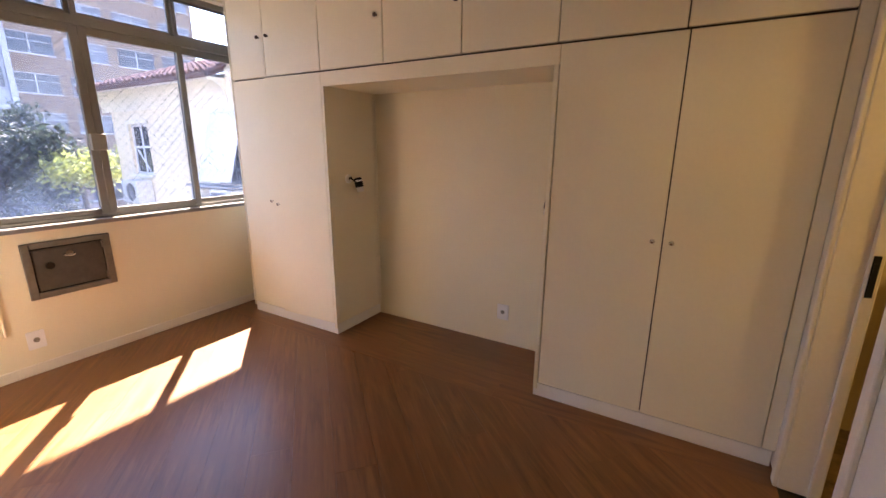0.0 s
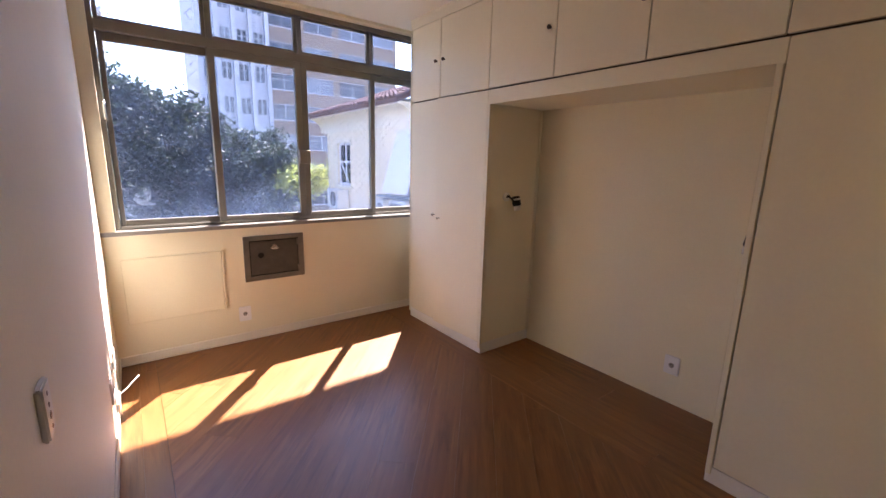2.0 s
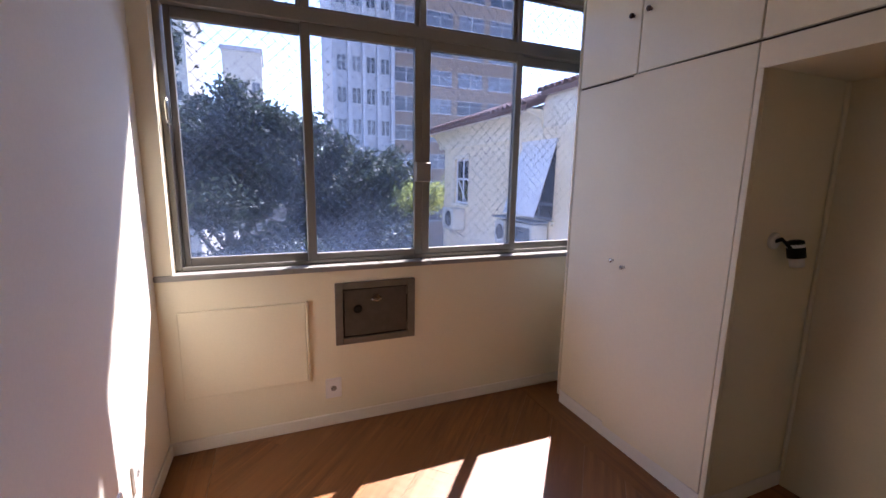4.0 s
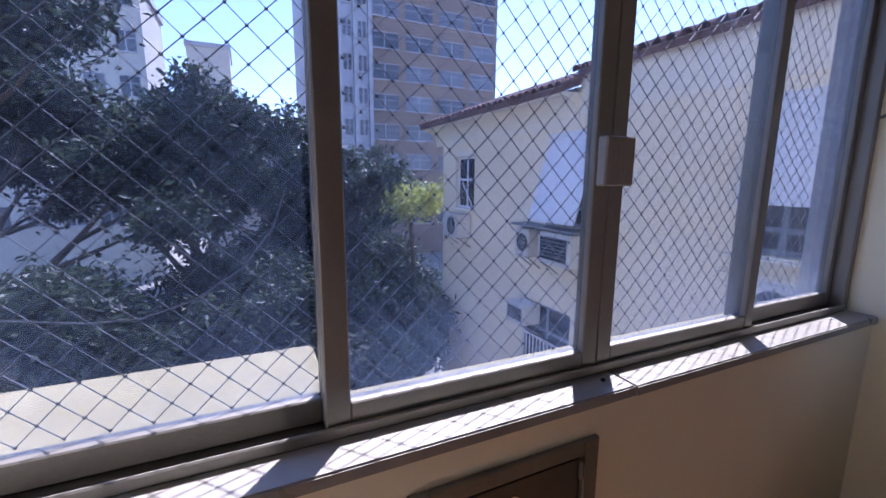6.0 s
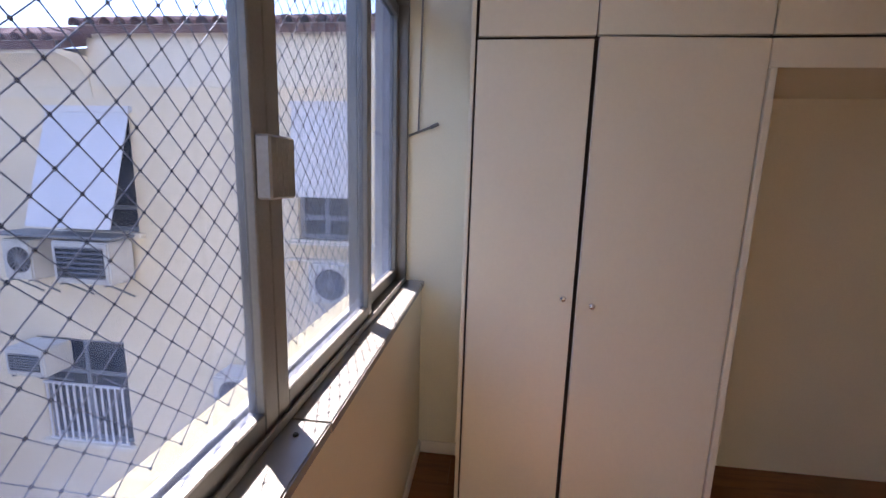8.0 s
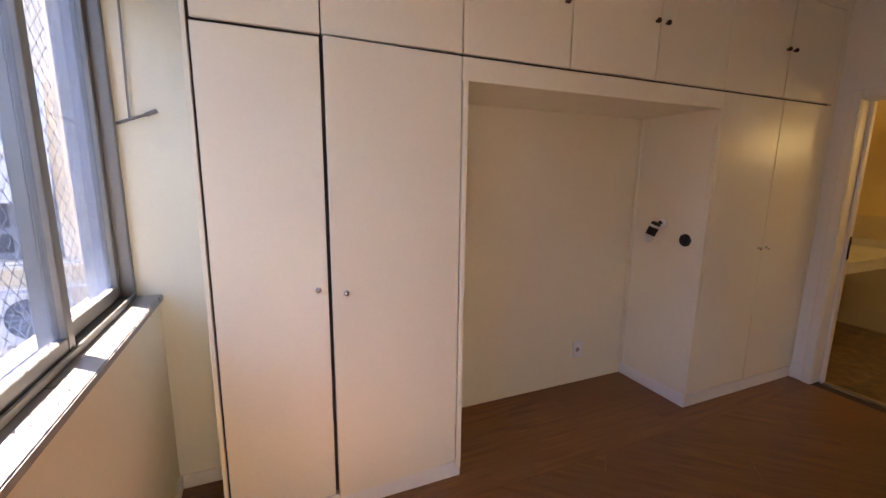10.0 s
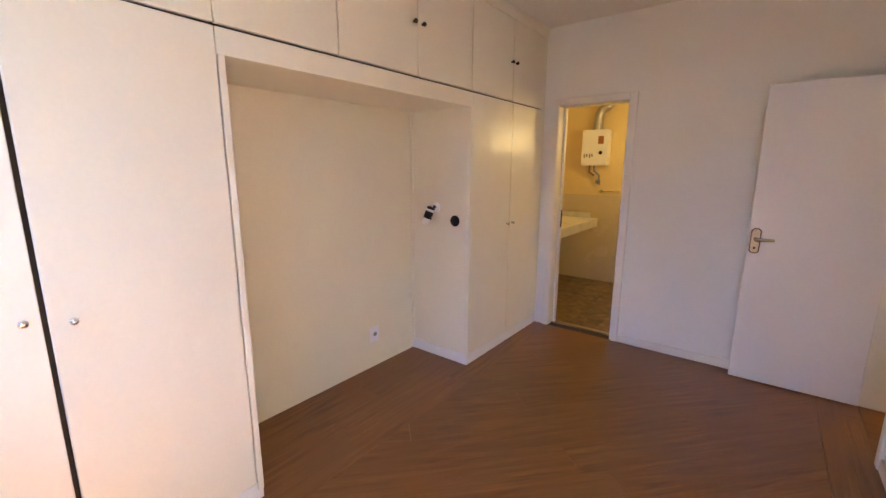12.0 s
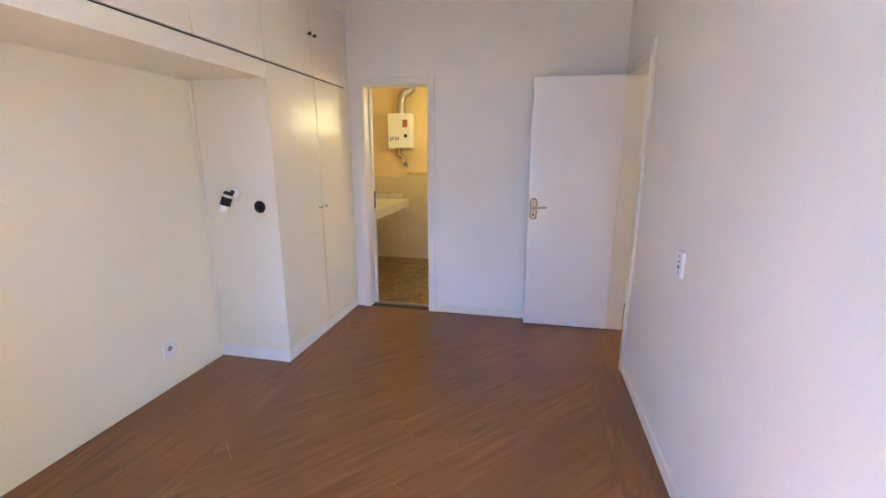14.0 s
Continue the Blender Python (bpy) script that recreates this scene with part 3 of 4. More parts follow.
part("handle", hk, CHROME, window, "small chrome latch on the jamb")
rd = bmesh.new()
tube(rd, [(2.787, WY - 0.115, 2.72), (2.787, WY - 0.098, 1.78)], 0.0045, 8)
part("stay_rod", rd, LATCH, window, "thin pale metal rod beside the window")
rd = bmesh.new()
tube(rd, [(2.785, WY - 0.05, 1.755), (2.783, WY - 0.10, 1.775), (2.78, WY - 0.16, 1.797)], 0.006, 8)
tube(rd, [(2.78, WY - 0.16, 1.797), (2.778, WY - 0.20, 1.815)], 0.009, 8)
part("stay_lever", rd, ALU, window, "grey lever that opens the top lights")

sill = thing("window_sill", (1.4, 4.47, ZS), "white marble inner window sill in two slabs", "window sill", kind="structure")
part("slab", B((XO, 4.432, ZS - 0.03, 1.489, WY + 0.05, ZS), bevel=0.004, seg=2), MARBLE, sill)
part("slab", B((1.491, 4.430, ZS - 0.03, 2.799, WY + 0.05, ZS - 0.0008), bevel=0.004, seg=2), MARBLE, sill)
structure("outer_ledge", B((0.80, WY + 0.0505, ZS - 0.10, 3.1, 4.79, ZS - 0.045), (-0.12, WY + 0.0505, ZS - 0.25, 0.80, 5.16, ZS - 0.05), bevel=0.006), LEDGE, "sunlit pale stone ledge outside the window", "ledge")


structure("window_reveal", B((2.796, WY + 0.051, ZS - 0.04, 2.7995, 4.70, 2.754), (0.0705, WY + 0.051, ZS - 0.04, 0.074, 4.70, 2.754)), REVEAL, "rough grey rendered reveal outside the window", "window reveal")


bolt = bmesh.new()
tube(bolt, [(1.434, 4.487, ZS - 0.001), (1.434, 4.487, ZS + 0.004), (1.434, 4.487, ZS + 0.006)], [0.006, 0.006, 0.004], 10)
tagged(part("window_stop", bolt, BLACK), "small black stop screwed to the marble sill", "window stop")

# ---- safety net ----
def safety_net():
    y, step = 4.715, 0.0725
    x0, x1, z0, z1 = 0.02, 2.86, ZS - 0.03, 2.80
    bm = bmesh.new()

    def at(x, z):
        w = 0.012 * math.sin(2.1 * x + 1.3 * z) + 0.006 * math.sin(5.7 * x - 4.1 * z)
        return Vector((x + 0.006 * math.sin(3.1 * z + 2.0 * x), y + w, z + 0.007 * math.sin(2.7 * x + 0.8 * z)))

    for sgn in (1, -1):
        k0 = (x0 - z1) if sgn > 0 else (x0 + z0)
        k1 = (x1 - z0) if sgn > 0 else (x1 + z1)
        for i in range(int(k0 / step) - 1, int(k1 / step) + 2):
            k = i * step
            pts = []
            z = math.ceil(z0 / (step / 2)) * step / 2
            while z <= z1:
                x = k + sgn * z
                if x0 <= x <= x1:
                    pts.append(at(x, z))
                z += step / 2
            if len(pts) > 1:
                tube(bm, pts, 0.0012, 4, False)
    net = thing("safety_net", ((x0 + x1) / 2, y, z0), "grey knotted diamond mesh safety net outside the window", "safety net")
    part("cord_mesh", bm, CORD, net)
    bm = bmesh.new()
    nz = int((z1 - z0) / (step / 2))
    zs = math.ceil(z0 / (step / 2))
    for j in range(zs, zs + nz):
        for i in range(int(x0 / step) - 1, int(x1 / step) + 2):
            x = i * step + (step / 2 if j % 2 else 0)
            if x0 <= x <= x1:
                p = at(x, j * step / 2)
                vs = [bm.verts.new(p + Vector(d) * 0.0045) for d in ((1, 0, 0), (0, 1, 0), (-1, 0, 0), (0, -1, 0), (0, 0, 1), (0, 0, -1))]
                for a in range(4):
                    bm.faces.new((vs[a], vs[(a + 1) % 4], vs[4]))
                    bm.faces.new((vs[(a + 1) % 4], vs[a], vs[5]))
    loose = bmesh.new()
    tube(loose, [(0.08, 4.672, 1.30), (0.255, 4.668, 1.281), (0.36, 4.665, 1.262), (0.444, 4.664, 1.26), (0.53, 4.666, 1.285), (0.618, 4.67, 1.34), (0.68, 4.68, 1.42), (0.71, 4.70, 1.50)], 0.0022, 6)
    part("loose_cord", loose, CORD, net, "slack pale cord hanging against the net")
    part("knots", bm, KNOT, net, "small dark knots at the crossings")
    return net


safety_net()

# ---- wall things under the window ----
YF = YN
panel = thing("cover_panel", (0.4, YF, 0.57), "cream painted board covering an old air conditioner opening", "cover panel")
part("board", B((0.072, YF - 0.014, 0.318, 0.710, YF, 0.808), bevel=0.003), WALL, panel)
part("edge_strip", B((0.712, YF - 0.02, 0.318, 0.727, YF, 0.810), bevel=0.003), WALL, panel)

safe = thing("wall_safe", (1.128, YF, 0.7), "dark grey steel safe set into the wall under the window", "safe")
fb = bmesh.new()
SX0, SX1, SZ0, SZ1 = 0.880, 1.376, 0.518, 0.905
for b in ((SX0, YF - 0.016, SZ0, SX0 + 0.045, YF, SZ1), (SX1 - 0.045, YF - 0.016, SZ0, SX1, YF, SZ1),
          (SX0 + 0.045, YF - 0.016, SZ0, SX1 - 0.045, YF, SZ0 + 0.04), (SX0 + 0.045, YF - 0.016, SZ1 - 0.04, SX1 - 0.045, YF, SZ1)):
    box(fb, *b, bevel=0.003)
part("frame", fb, STEELF, safe)
sd = part("door", B((SX0 + 0.053, YF - 0.008, SZ0 + 0.05, SX1 - 0.053, YF - 0.001, SZ1 - 0.05), bevel=0.002), STEEL, safe)
# Black sheet set in as the shade round the safe door.
part("recess", B((SX0 + 0.045, YF - 0.002, SZ0 + 0.04, SX1 - 0.045, YF - 0.0005, SZ1 - 0.04)), BLACK, safe)
for z in (SZ0 + 0.075, SZ1 - 0.075):
    bm = bmesh.new()
    tube(bm, [(SX1 - 0.052, YF - 0.014, z - 0.025), (SX1 - 0.052, YF - 0.014, z + 0.025)], 0.007, 8)
    part("hinge", bm, STEELF, safe)
bm = bmesh.new()
tube(bm, [(1.128 - 0.03, YF - 0.008, 0.80), (1.128 - 0.028, YF - 0.02, 0.79), (1.128, YF - 0.026, 0.782), (1.128 + 0.028, YF - 0.02, 0.79), (1.128 + 0.03, YF - 0.008, 0.80)], 0.006, 8)
tube(bm, [(1.128, YF - 0.012, 0.80), (1.128, YF - 0.008, 0.80)], 0.022, 14)
part("handle", bm, CHROME, sd, "small chrome drop handle")
bm = bmesh.new()
tube(bm, [(1.015, YF - 0.016, 0.735), (1.015, YF - 0.008, 0.735)], [0.022, 0.026], 16)
part("dial", bm, BLACK, sd)


def outlet(at, normal, label):
    """A socket plate; normal: 'x' on the west wall, 'y' on the window wall, 'n' in the niche."""
    o = thing("wall_outlet", (0, 0, 0), label, "socket", "wall sockets")
    BASE[o] = Vector((0, 0, 0))
    p = bmesh.new()
    box(p, -0.048, -0.011, -0.064, 0.048, 0, 0.064, bevel=0.004, seg=2)
    pl = part("plate", p, PLASTIC, o)
    q = bmesh.new()
    tube(q, [(0, -0.0125, 0.0), (0, -0.010, 0.0)], 0.019, 6)
    part("socket", q, SOCKET, pl, "grey socket face")
    h = bmesh.new()
    for dx, dz in ((-0.008, 0), (0.008, 0), (0, 0.006)):
        tube(h, [(dx, -0.0135, dz), (dx, -0.0115, dz)], 0.0025, 6)
    part("pin_holes", h, BLACK, pl)
    o.location = at
    o.rotation_euler = (0, 0, {'y': 0, 'x': radians(90), 'n': radians(-90)}[normal])
    return o


outlet((0.858, YF, 0.245), 'y', "white plastic socket on the wall under the window")
outlet((XN, 1.865, 0.27), 'n', "white plastic socket low on the niche wall")
outlet((XO, 3.47, 0.285), 'x', "white plastic socket low on the cream wall beside a loose cable")
outlet((XO, 3.68, 0.285), 'x', "white plastic cover plate low on the cream wall")
outlet((XO, 3.90, 0.295), 'x', "white plastic cover plate near the window corner")
sw = thing("light_switch", (XO, 1.90, 1.015), "white plastic switch box with small dark sockets on the wall", "light switch")
swb = part("box", B((XO, 1.862, 0.955, XO + 0.014, 1.938, 1.075), bevel=0.004, seg=2), PLASTIC, sw)
for k, (dz, r) in enumerate(((0.036, 0.005), (0.010, 0.006), (-0.014, 0.009), (-0.040, 0.005))):
    bm = bmesh.new()
    tube(bm, [(XO + 0.0135, 1.90, 1.015 + dz), (XO + 0.0148, 1.90, 1.015 + dz)], r, 10)
    part("socket_hole", bm, DARKKNOB, swb)
cb = bmesh.new()
tube(cb, [(XO, 3.60, 0.215), (0.02, 3.60, 0.20), (0.05, 3.63, 0.21), (0.09, 3.66, 0.24), (0.11, 3.68, 0.25)], 0.004, 8)
tagged(part("loose_cable", cb, PLASTIC), "short white cable sticking out of the wall", "cable")


# ---- reading spots in the niche ----
def spot(at, side, head, tip):
    s = thing("reading_spotlight", at, "black swivelling reading spotlight with a white lens on a round plate", "wall lamp", "reading lamps")
    x, y, z = at
    h = Vector((x, y, z)) + Vector(head)
    tip = Vector(tip)
    bm = bmesh.new()
    tube(bm, [(x, y - side * 0.002, z), (x, y + side * 0.010, z), (x, y + side * 0.014, z)], [0.036, 0.036, 0.030], 20)
    part("base_plate", bm, PLASTIC, s, "white round wall plate")
    bm = bmesh.new()
    tube(bm, [(x, y + side * 0.012, z), (x - 0.004, y + side * 0.035, z + 0.012), (x - 0.012, y + side * 0.05, z + 0.004), h + tip * 0.30 + Vector((-0.026, 0, 0)), h + tip * 0.50 + Vector((-0.020, 0, 0))], [0.009, 0.008, 0.007, 0.007, 0.007], 8)
    part("arm", bm, BLACK, s)
    bm = bmesh.new()
    tube(bm, [h - tip * 0.10, h - tip * 0.05, h + tip * 0.06], [0.021, 0.031, 0.032], 16)
    cap = part("lamp_head", bm, BLACK, s)
    bm = bmesh.new()
    tube(bm, [h + tip * 0.06, h + tip * 0.20], [0.0325, 0.0325], 16)
    part("ring", bm, PLASTIC, cap, "thin white ring")
    bm = bmesh.new()
    tube(bm, [h + tip * 0.20, h + tip * 0.64], [0.033, 0.033], 16)
    part("collar", bm, BLACK, cap)
    bm = bmesh.new()
    tube(bm, [h + tip * 0.64, h + tip * 1.02], [0.027, 0.026], 16)
    part("lens", bm, PLASTIC, cap, "white translucent lens sleeve")
    return s


spot((2.665, NA, 1.245), 1, (0.01, 0.055, -0.005), (0.035, 0.03, -0.12))
spot((2.565, NB, 1.29), -1, (0.055, -0.055, -0.002), (0.012, -0.014, -0.10))
bm = bmesh.new()
tube(bm, [(2.483, NA - 0.001, 1.15), (2.483, NA + 0.004, 1.15), (2.483, NA + 0.003, 1.15)], [0.042, 0.042, 0.034], 24)
tagged(part("cable_grommet", bm, BLACK), "round black cable grommet in the niche side", "grommet")

# ---- bedroom door, opened against the wall ----
leafd = thing("door", (0.0, 0.30, 0), "off-white painted flush door standing wide open with an aged brass lever", "door")
LW = 0.70
dl = part("leaf", B((-0.011, 0.275, 0.012, LW, 0.31, 2.10), bevel=0.003), DOOR, leafd)
pl = bmesh.new()
out = [(LW - 0.045 + 0.024 * math.cos(a), 1.05 + (0.06 if math.sin(a) > 0 else -0.06) + 0.024 * math.sin(a)) for a in (2 * math.pi * k / 20 for k in range(20))]
prism(pl, out, 1, 0.309, 0.315)
rim = bmesh.new()
prism(rim, [(LW - 0.045 + (x - LW + 0.045) * 1.28, 1.05 + (z - 1.05) * 1.08) for x, z in out], 1, 0.3095, 0.3125)
part("plate_rim", rim, DARKKNOB, dl, "dark rim round the back plate")
hd = part("handle_plate", pl, BRASS, dl, "aged brass oval back plate")
lv = bmesh.new()
tube(lv, [(LW - 0.045, 0.314, 1.065), (LW - 0.045, 0.358, 1.065), (LW - 0.06, 0.362, 1.065), (LW - 0.15, 0.36, 1.068)], [0.011, 0.011, 0.012, 0.009], 10)
part("lever", lv, BRASS, hd)
kh = bmesh.new()
tube(kh, [(LW - 0.045, 0.314, 1.0), (LW - 0.045, 0.320, 1.0)], 0.008, 10)
part("keyhole", kh, BLACK, hd)
for z in (0.25, 1.05, 1.85):
    bm = bmesh.new()
    tube(bm, [(-0.010, 0.312, z - 0.04), (-0.010, 0.312, z + 0.04)], 0.004, 8)
    part("hinge", bm, DOOR, leafd)
leafd.rotation_euler = (0, 0, radians(1.0))

# strike plate on the bathroom jamb
bm = B((2.186, 0.045, 0.98, 2.19, 0.068, 1.15), bevel=0.0015)
box(bm, 2.182, 0.05, 1.085, 2.186, 0.063, 1.12)
tagged(part("strike_plate", bm, BLACK), "dark metal strike plate on the bathroom door jamb", "strike plate")

# ---- bathroom things ----
rt = random.Random(5)
for i in range(6):
    for j in range(7):
        xa, ya = BX0 + i * 0.2845, BY + j * 0.2715
        part("tile", B((xa + 0.002, ya + 0.002, -0.024, xa + 0.2825, min(ya + 0.2695, 0.019), -0.006 + rt.uniform(-0.0006, 0.0006)), bevel=0.0015), TILEF, bath_floor)
VANITY = material("vanity_marble", (0.60, 0.57, 0.50), 0.3, grain=14, vary=0.08, blot=4, blotvary=0.10, bump=0.03)
ct = thing("vanity_counter", (2.63, -0.9, 0.0), "pale marble vanity counter with a low splashback", "counter")
part("slab", B((2.32, -1.52, 0.88, BX1 - 0.008, -0.25, 0.91), bevel=0.004), VANITY, ct)
part("apron", B((2.325, -1.515, 0.805, 2.345, -0.255, 0.88), bevel=0.002), VANITY, ct)
part("splashback", B((BX1 - 0.03, -1.52, 0.91, BX1 - 0.008, -0.25, 1.0), bevel=0.003), VANITY, ct)
part("end_splash", B((2.42, -1.52, 0.91, BX1 - 0.03, -1.50, 0.98), bevel=0.003), VANITY, ct)
part("support", B((2.36, -1.50, 0.75, BX1 - 0.008, -1.47, 0.879), bevel=0.002), VANITY, ct)

ht = thing("gas_water_heater", (2.485, BY, 1.8), "white enamelled gas water heater with small stickers on the wall", "water heater")
hb = part("casing", B((2.325, BY + 0.002, 1.585, 2.655, BY + 0.19, 2.045), bevel=0.012, seg=2), PLASTIC, ht)
part("sticker", B((2.37, BY + 0.19, 1.86, 2.44, BY + 0.1915, 1.96)), COPPER, hb, "brown printed sticker")
bm = bmesh.new()
tube(bm, [(2.40, BY + 0.188, 1.75), (2.40, BY + 0.205, 1.75)], [0.024, 0.02], 16)
part("knob", bm, BLACK, hb)
for k, x in enumerate((2.50, 2.53, 2.57, 2.60)):
    part("label_mark", B((x, BY + 0.19, 1.70 - 0.015 * (k % 2), x + 0.018, BY + 0.1912, 1.735)), GREYP, hb, "small grey printed marks")
dk = bmesh.new()
arc = [(2.485, BY + 0.10, 2.045 + 0.03 * i) for i in range(5)] + [(2.485 - 0.10 * (1 - math.cos(a)), BY + 0.10, 2.165 + 0.16 * math.sin(a) + 0.0) for a in (math.pi / 2 * k / 6 for k in range(1, 7))]
fine = []
for a, b in zip(arc, arc[1:]):
    fine += [Vector(a).lerp(Vector(b), f) for f in (0, 0.25, 0.5, 0.75)]
tube(dk, fine + [Vector((2.34, BY + 0.09, 2.37)), Vector((2.34, BY + 0.02, 2.45))], [0.062 if k % 2 else 0.055 for k in range(len(fine))] + [0.06, 0.06], 18)
part("flue_duct", dk, FOIL, ht, "crinkled silver foil flue duct")
pp = bmesh.new()
tube(pp, [(2.56, BY + 0.1, 1.585), (2.56, BY + 0.1, 1.50), (2.52, BY + 0.06, 1.46), (2.52, BY + 0.01, 1.46)], 0.012, 8)
part("pipe", pp, COPPER, ht, "reddish copper pipe")
pp = bmesh.new()
tube(pp, [(2.50, BY + 0.1, 1.585), (2.50, BY + 0.1, 1.52), (2.43, BY + 0.09, 1.46), (2.43, BY + 0.08, 1.36), (2.44, BY + 0.01, 1.34)], 0.011, 8)
part("flexible_hose", pp, GREYP, ht)
vv = bmesh.new()
tube(vv, [(2.45, BY + 0.002, 1.37), (2.45, BY + 0.05, 1.37), (2.45, BY + 0.075, 1.37)], [0.02, 0.02, 0.03], 10)
part("valve", vv, GREYP, ht)
tb = thing("towel_bar", (2.1, BY, 1.25), "thin chrome towel bar on the bathroom wall", "towel rail")
bm = bmesh.new()
tube(bm, [(2.41, BY + 0.05, 1.245), (1.80, BY + 0.05, 1.245)], 0.006, 8)
part("bar", bm, CHROME, tb)
for x in (2.41, 1.80):
    bm = bmesh.new()
    tube(bm, [(x, BY + 0.002, 1.245), (x, BY + 0.012, 1.245), (x, BY + 0.055, 1.245)], [0.02, 0.012, 0.01], 12)
    part("bracket", bm, CHROME, tb)

# ---- outside: ground, houses, trees ----
ZG = -6.5
gb = bmesh.new()
bmesh.ops.create_grid(gb, x_segments=8, y_segments=8, size=1500)
bmesh.ops.translate(gb, verts=gb.verts[:], vec=(0, 0, ZG))
structure("ground", gb, PAVE, "pale dusty ground between the houses", "ground")
structure("road", B((-60, 20.5, ZG - 0.1, 90, 28.5, ZG + 0.01)), ASPH, "dark asphalt street in tree shade", "road")
structure("pavement", B((-60, 18.2, ZG - 0.1, 90, 20.5, ZG + 0.14), (-60, 28.5, ZG - 0.1, 90, 31, ZG + 0.14), bevel=0.02), PAVE, "raised stone pavement along the street", "pavement")


def pierced(bm, x0, x1, y0, y1, z0, z1, holes):
    """A wall slab x0..x1 with openings (ya, yb, za, zb) left in it."""
    ys = sorted({y0, y1, *(h[0] for h in holes), *(h[1] for h in holes)})
    zs = sorted({z0, z1, *(h[2] for h in holes), *(h[3] for h in holes)})
    for a, b in zip(ys, ys[1:]):
        run = None
        for c, d in zip(zs, zs[1:]):
            hole = any(h[0] <= a and b <= h[1] and h[2] <= c and d <= h[3] for h in holes)
            if hole:
                if run:
                    box(bm, x0, a, run[0], x1, b, run[1])
                run = None
            else:
                run = (run[0], d) if run else (c, d)
        if run:
            box(bm, x0, a, run[0], x1, b, run[1])
    return bm


HX = 5.465
W1 = (12.37, 13.29, 0.81, 2.06)
W2 = (8.55, 9.62, 0.74, 2.20)
W3 = (5.72, 6.41, 0.76, 2.28)
WL = (8.95, 10.28, -2.33, -0.78)
house = thing("neighbour_house", (HX + 4, 8, ZG), "cream stucco house with red tiled roof across the yard", "house")
hw = bmesh.new()
pierced(hw, HX, HX + 0.3, -4.0, 14.1, ZG, 2.80, [W1, W2, W3, WL])
box(hw, HX + 0.3, 13.8, ZG, 15, 14.1, 2.80)
box(hw, HX, -4.0, 2.80, HX + 0.3, 9.0, 3.16)
box(hw, HX, 9.0, 2.80, HX + 0.3, 14.1, 2.96)
part("wall", hw, STUCCO, house)
part("inner_wall", B((HX + 0.9, -4, ZG, HX + 1.0, 13.8, 2.7)), GREYP, house, "dim interior behind the windows")
cv = bmesh.new()
arc = [(HX - 0.005, 2.38)] + [(HX - 0.38 * (1 - math.cos(a)) - 0.01, 2.42 + 0.38 * math.sin(a)) for a in (math.pi / 2 * k / 6 for k in range(7))] + [(HX - 0.39, 2.86), (HX - 0.005, 2.86)]
prism(cv, arc, 1, 9.0, 14.55)
part("cove_cornice", cv, STUCCO2, house, "pale curved cornice under the eave")
part("frieze", B((HX - 0.012, -4.0, 2.52, HX, 9.0, 3.16)), STUCCO2, house, "pale frieze band under the roof edge")


def roof(x0, z0, y0, y1, rise, rows, run, label):
    ang = math.atan(rise)
    rf = part("roof", B((x0 + 0.05, y0, z0 - 0.07, x0 + 0.09, y1, z0 - 0.01)), STUCCO2, house, label)
    slab = bmesh.new()
    prism(slab, [(x0 + 0.02, z0 - 0.03), (x0 + run, z0 + run * rise - 0.03), (x0 + run, z0 + run * rise - 0.12), (x0 + 0.02, z0 - 0.12)], 1, y0, y1)
    part("roof_deck", slab, ROOFT, rf)
    base = BASE[rf]
    tile = bmesh.new()
    L, r0, r1, k = 0.42, 0.085, 0.072, 6
    for (d, r, s) in ((0, r0, 0), (L, r1, 1)):
        for q in (0.0, 0.014):
            for j in range(k + 1):
                a = math.pi * j / k
                tile.verts.new((d, (r - q) * math.cos(a), (r - q) * math.sin(a)))
    tile.verts.ensure_lookup_table()
    v = tile.verts
    m = k + 1
    for j in range(k):
        tile.faces.new((v[j], v[j + 1], v[2 * m + j + 1], v[2 * m + j]))
        tile.faces.new((v[m + j + 1], v[m + j], v[3 * m + j], v[3 * m + j + 1]))
        tile.faces.new((v[j + 1], v[j], v[m + j], v[m + j + 1]))
    bmesh.ops.recalc_face_normals(tile, faces=tile.faces[:])
    me = bpy.data.meshes.new("roof_tile")
    tile.to_mesh(me)
    tile.free()
    me.materials.append(ROOFT)
    cols = int((y1 - y0) / 0.2)
    rnd = random.Random(3)
    for c in range(cols + 1):
        for r in range(rows):
            u = r * 0.36 - 0.02 + rnd.uniform(-0.012, 0.012)
            ob = new("roof_tile", me)
            ob.parent = rf
            ob.matrix_local = Matrix.Translation(Vector((x0 + u * math.cos(ang), y0 + c * 0.2, z0 + u * math.sin(ang) - 0.03)) - base) @ Euler((rnd.uniform(-0.06, 0.06), -ang + 0.03, rnd.uniform(-0.03, 0.03))).to_matrix().to_4x4()
    return rf


roof(HX - 0.44, 2.95, 9.0, 14.75, 0.36, 10, 5.0, "red clay tiled hip roof")
roof(HX - 0.12, 3.21, 4.0, 9.0, 0.36, 10, 5.0, "red clay tiled roof edge")


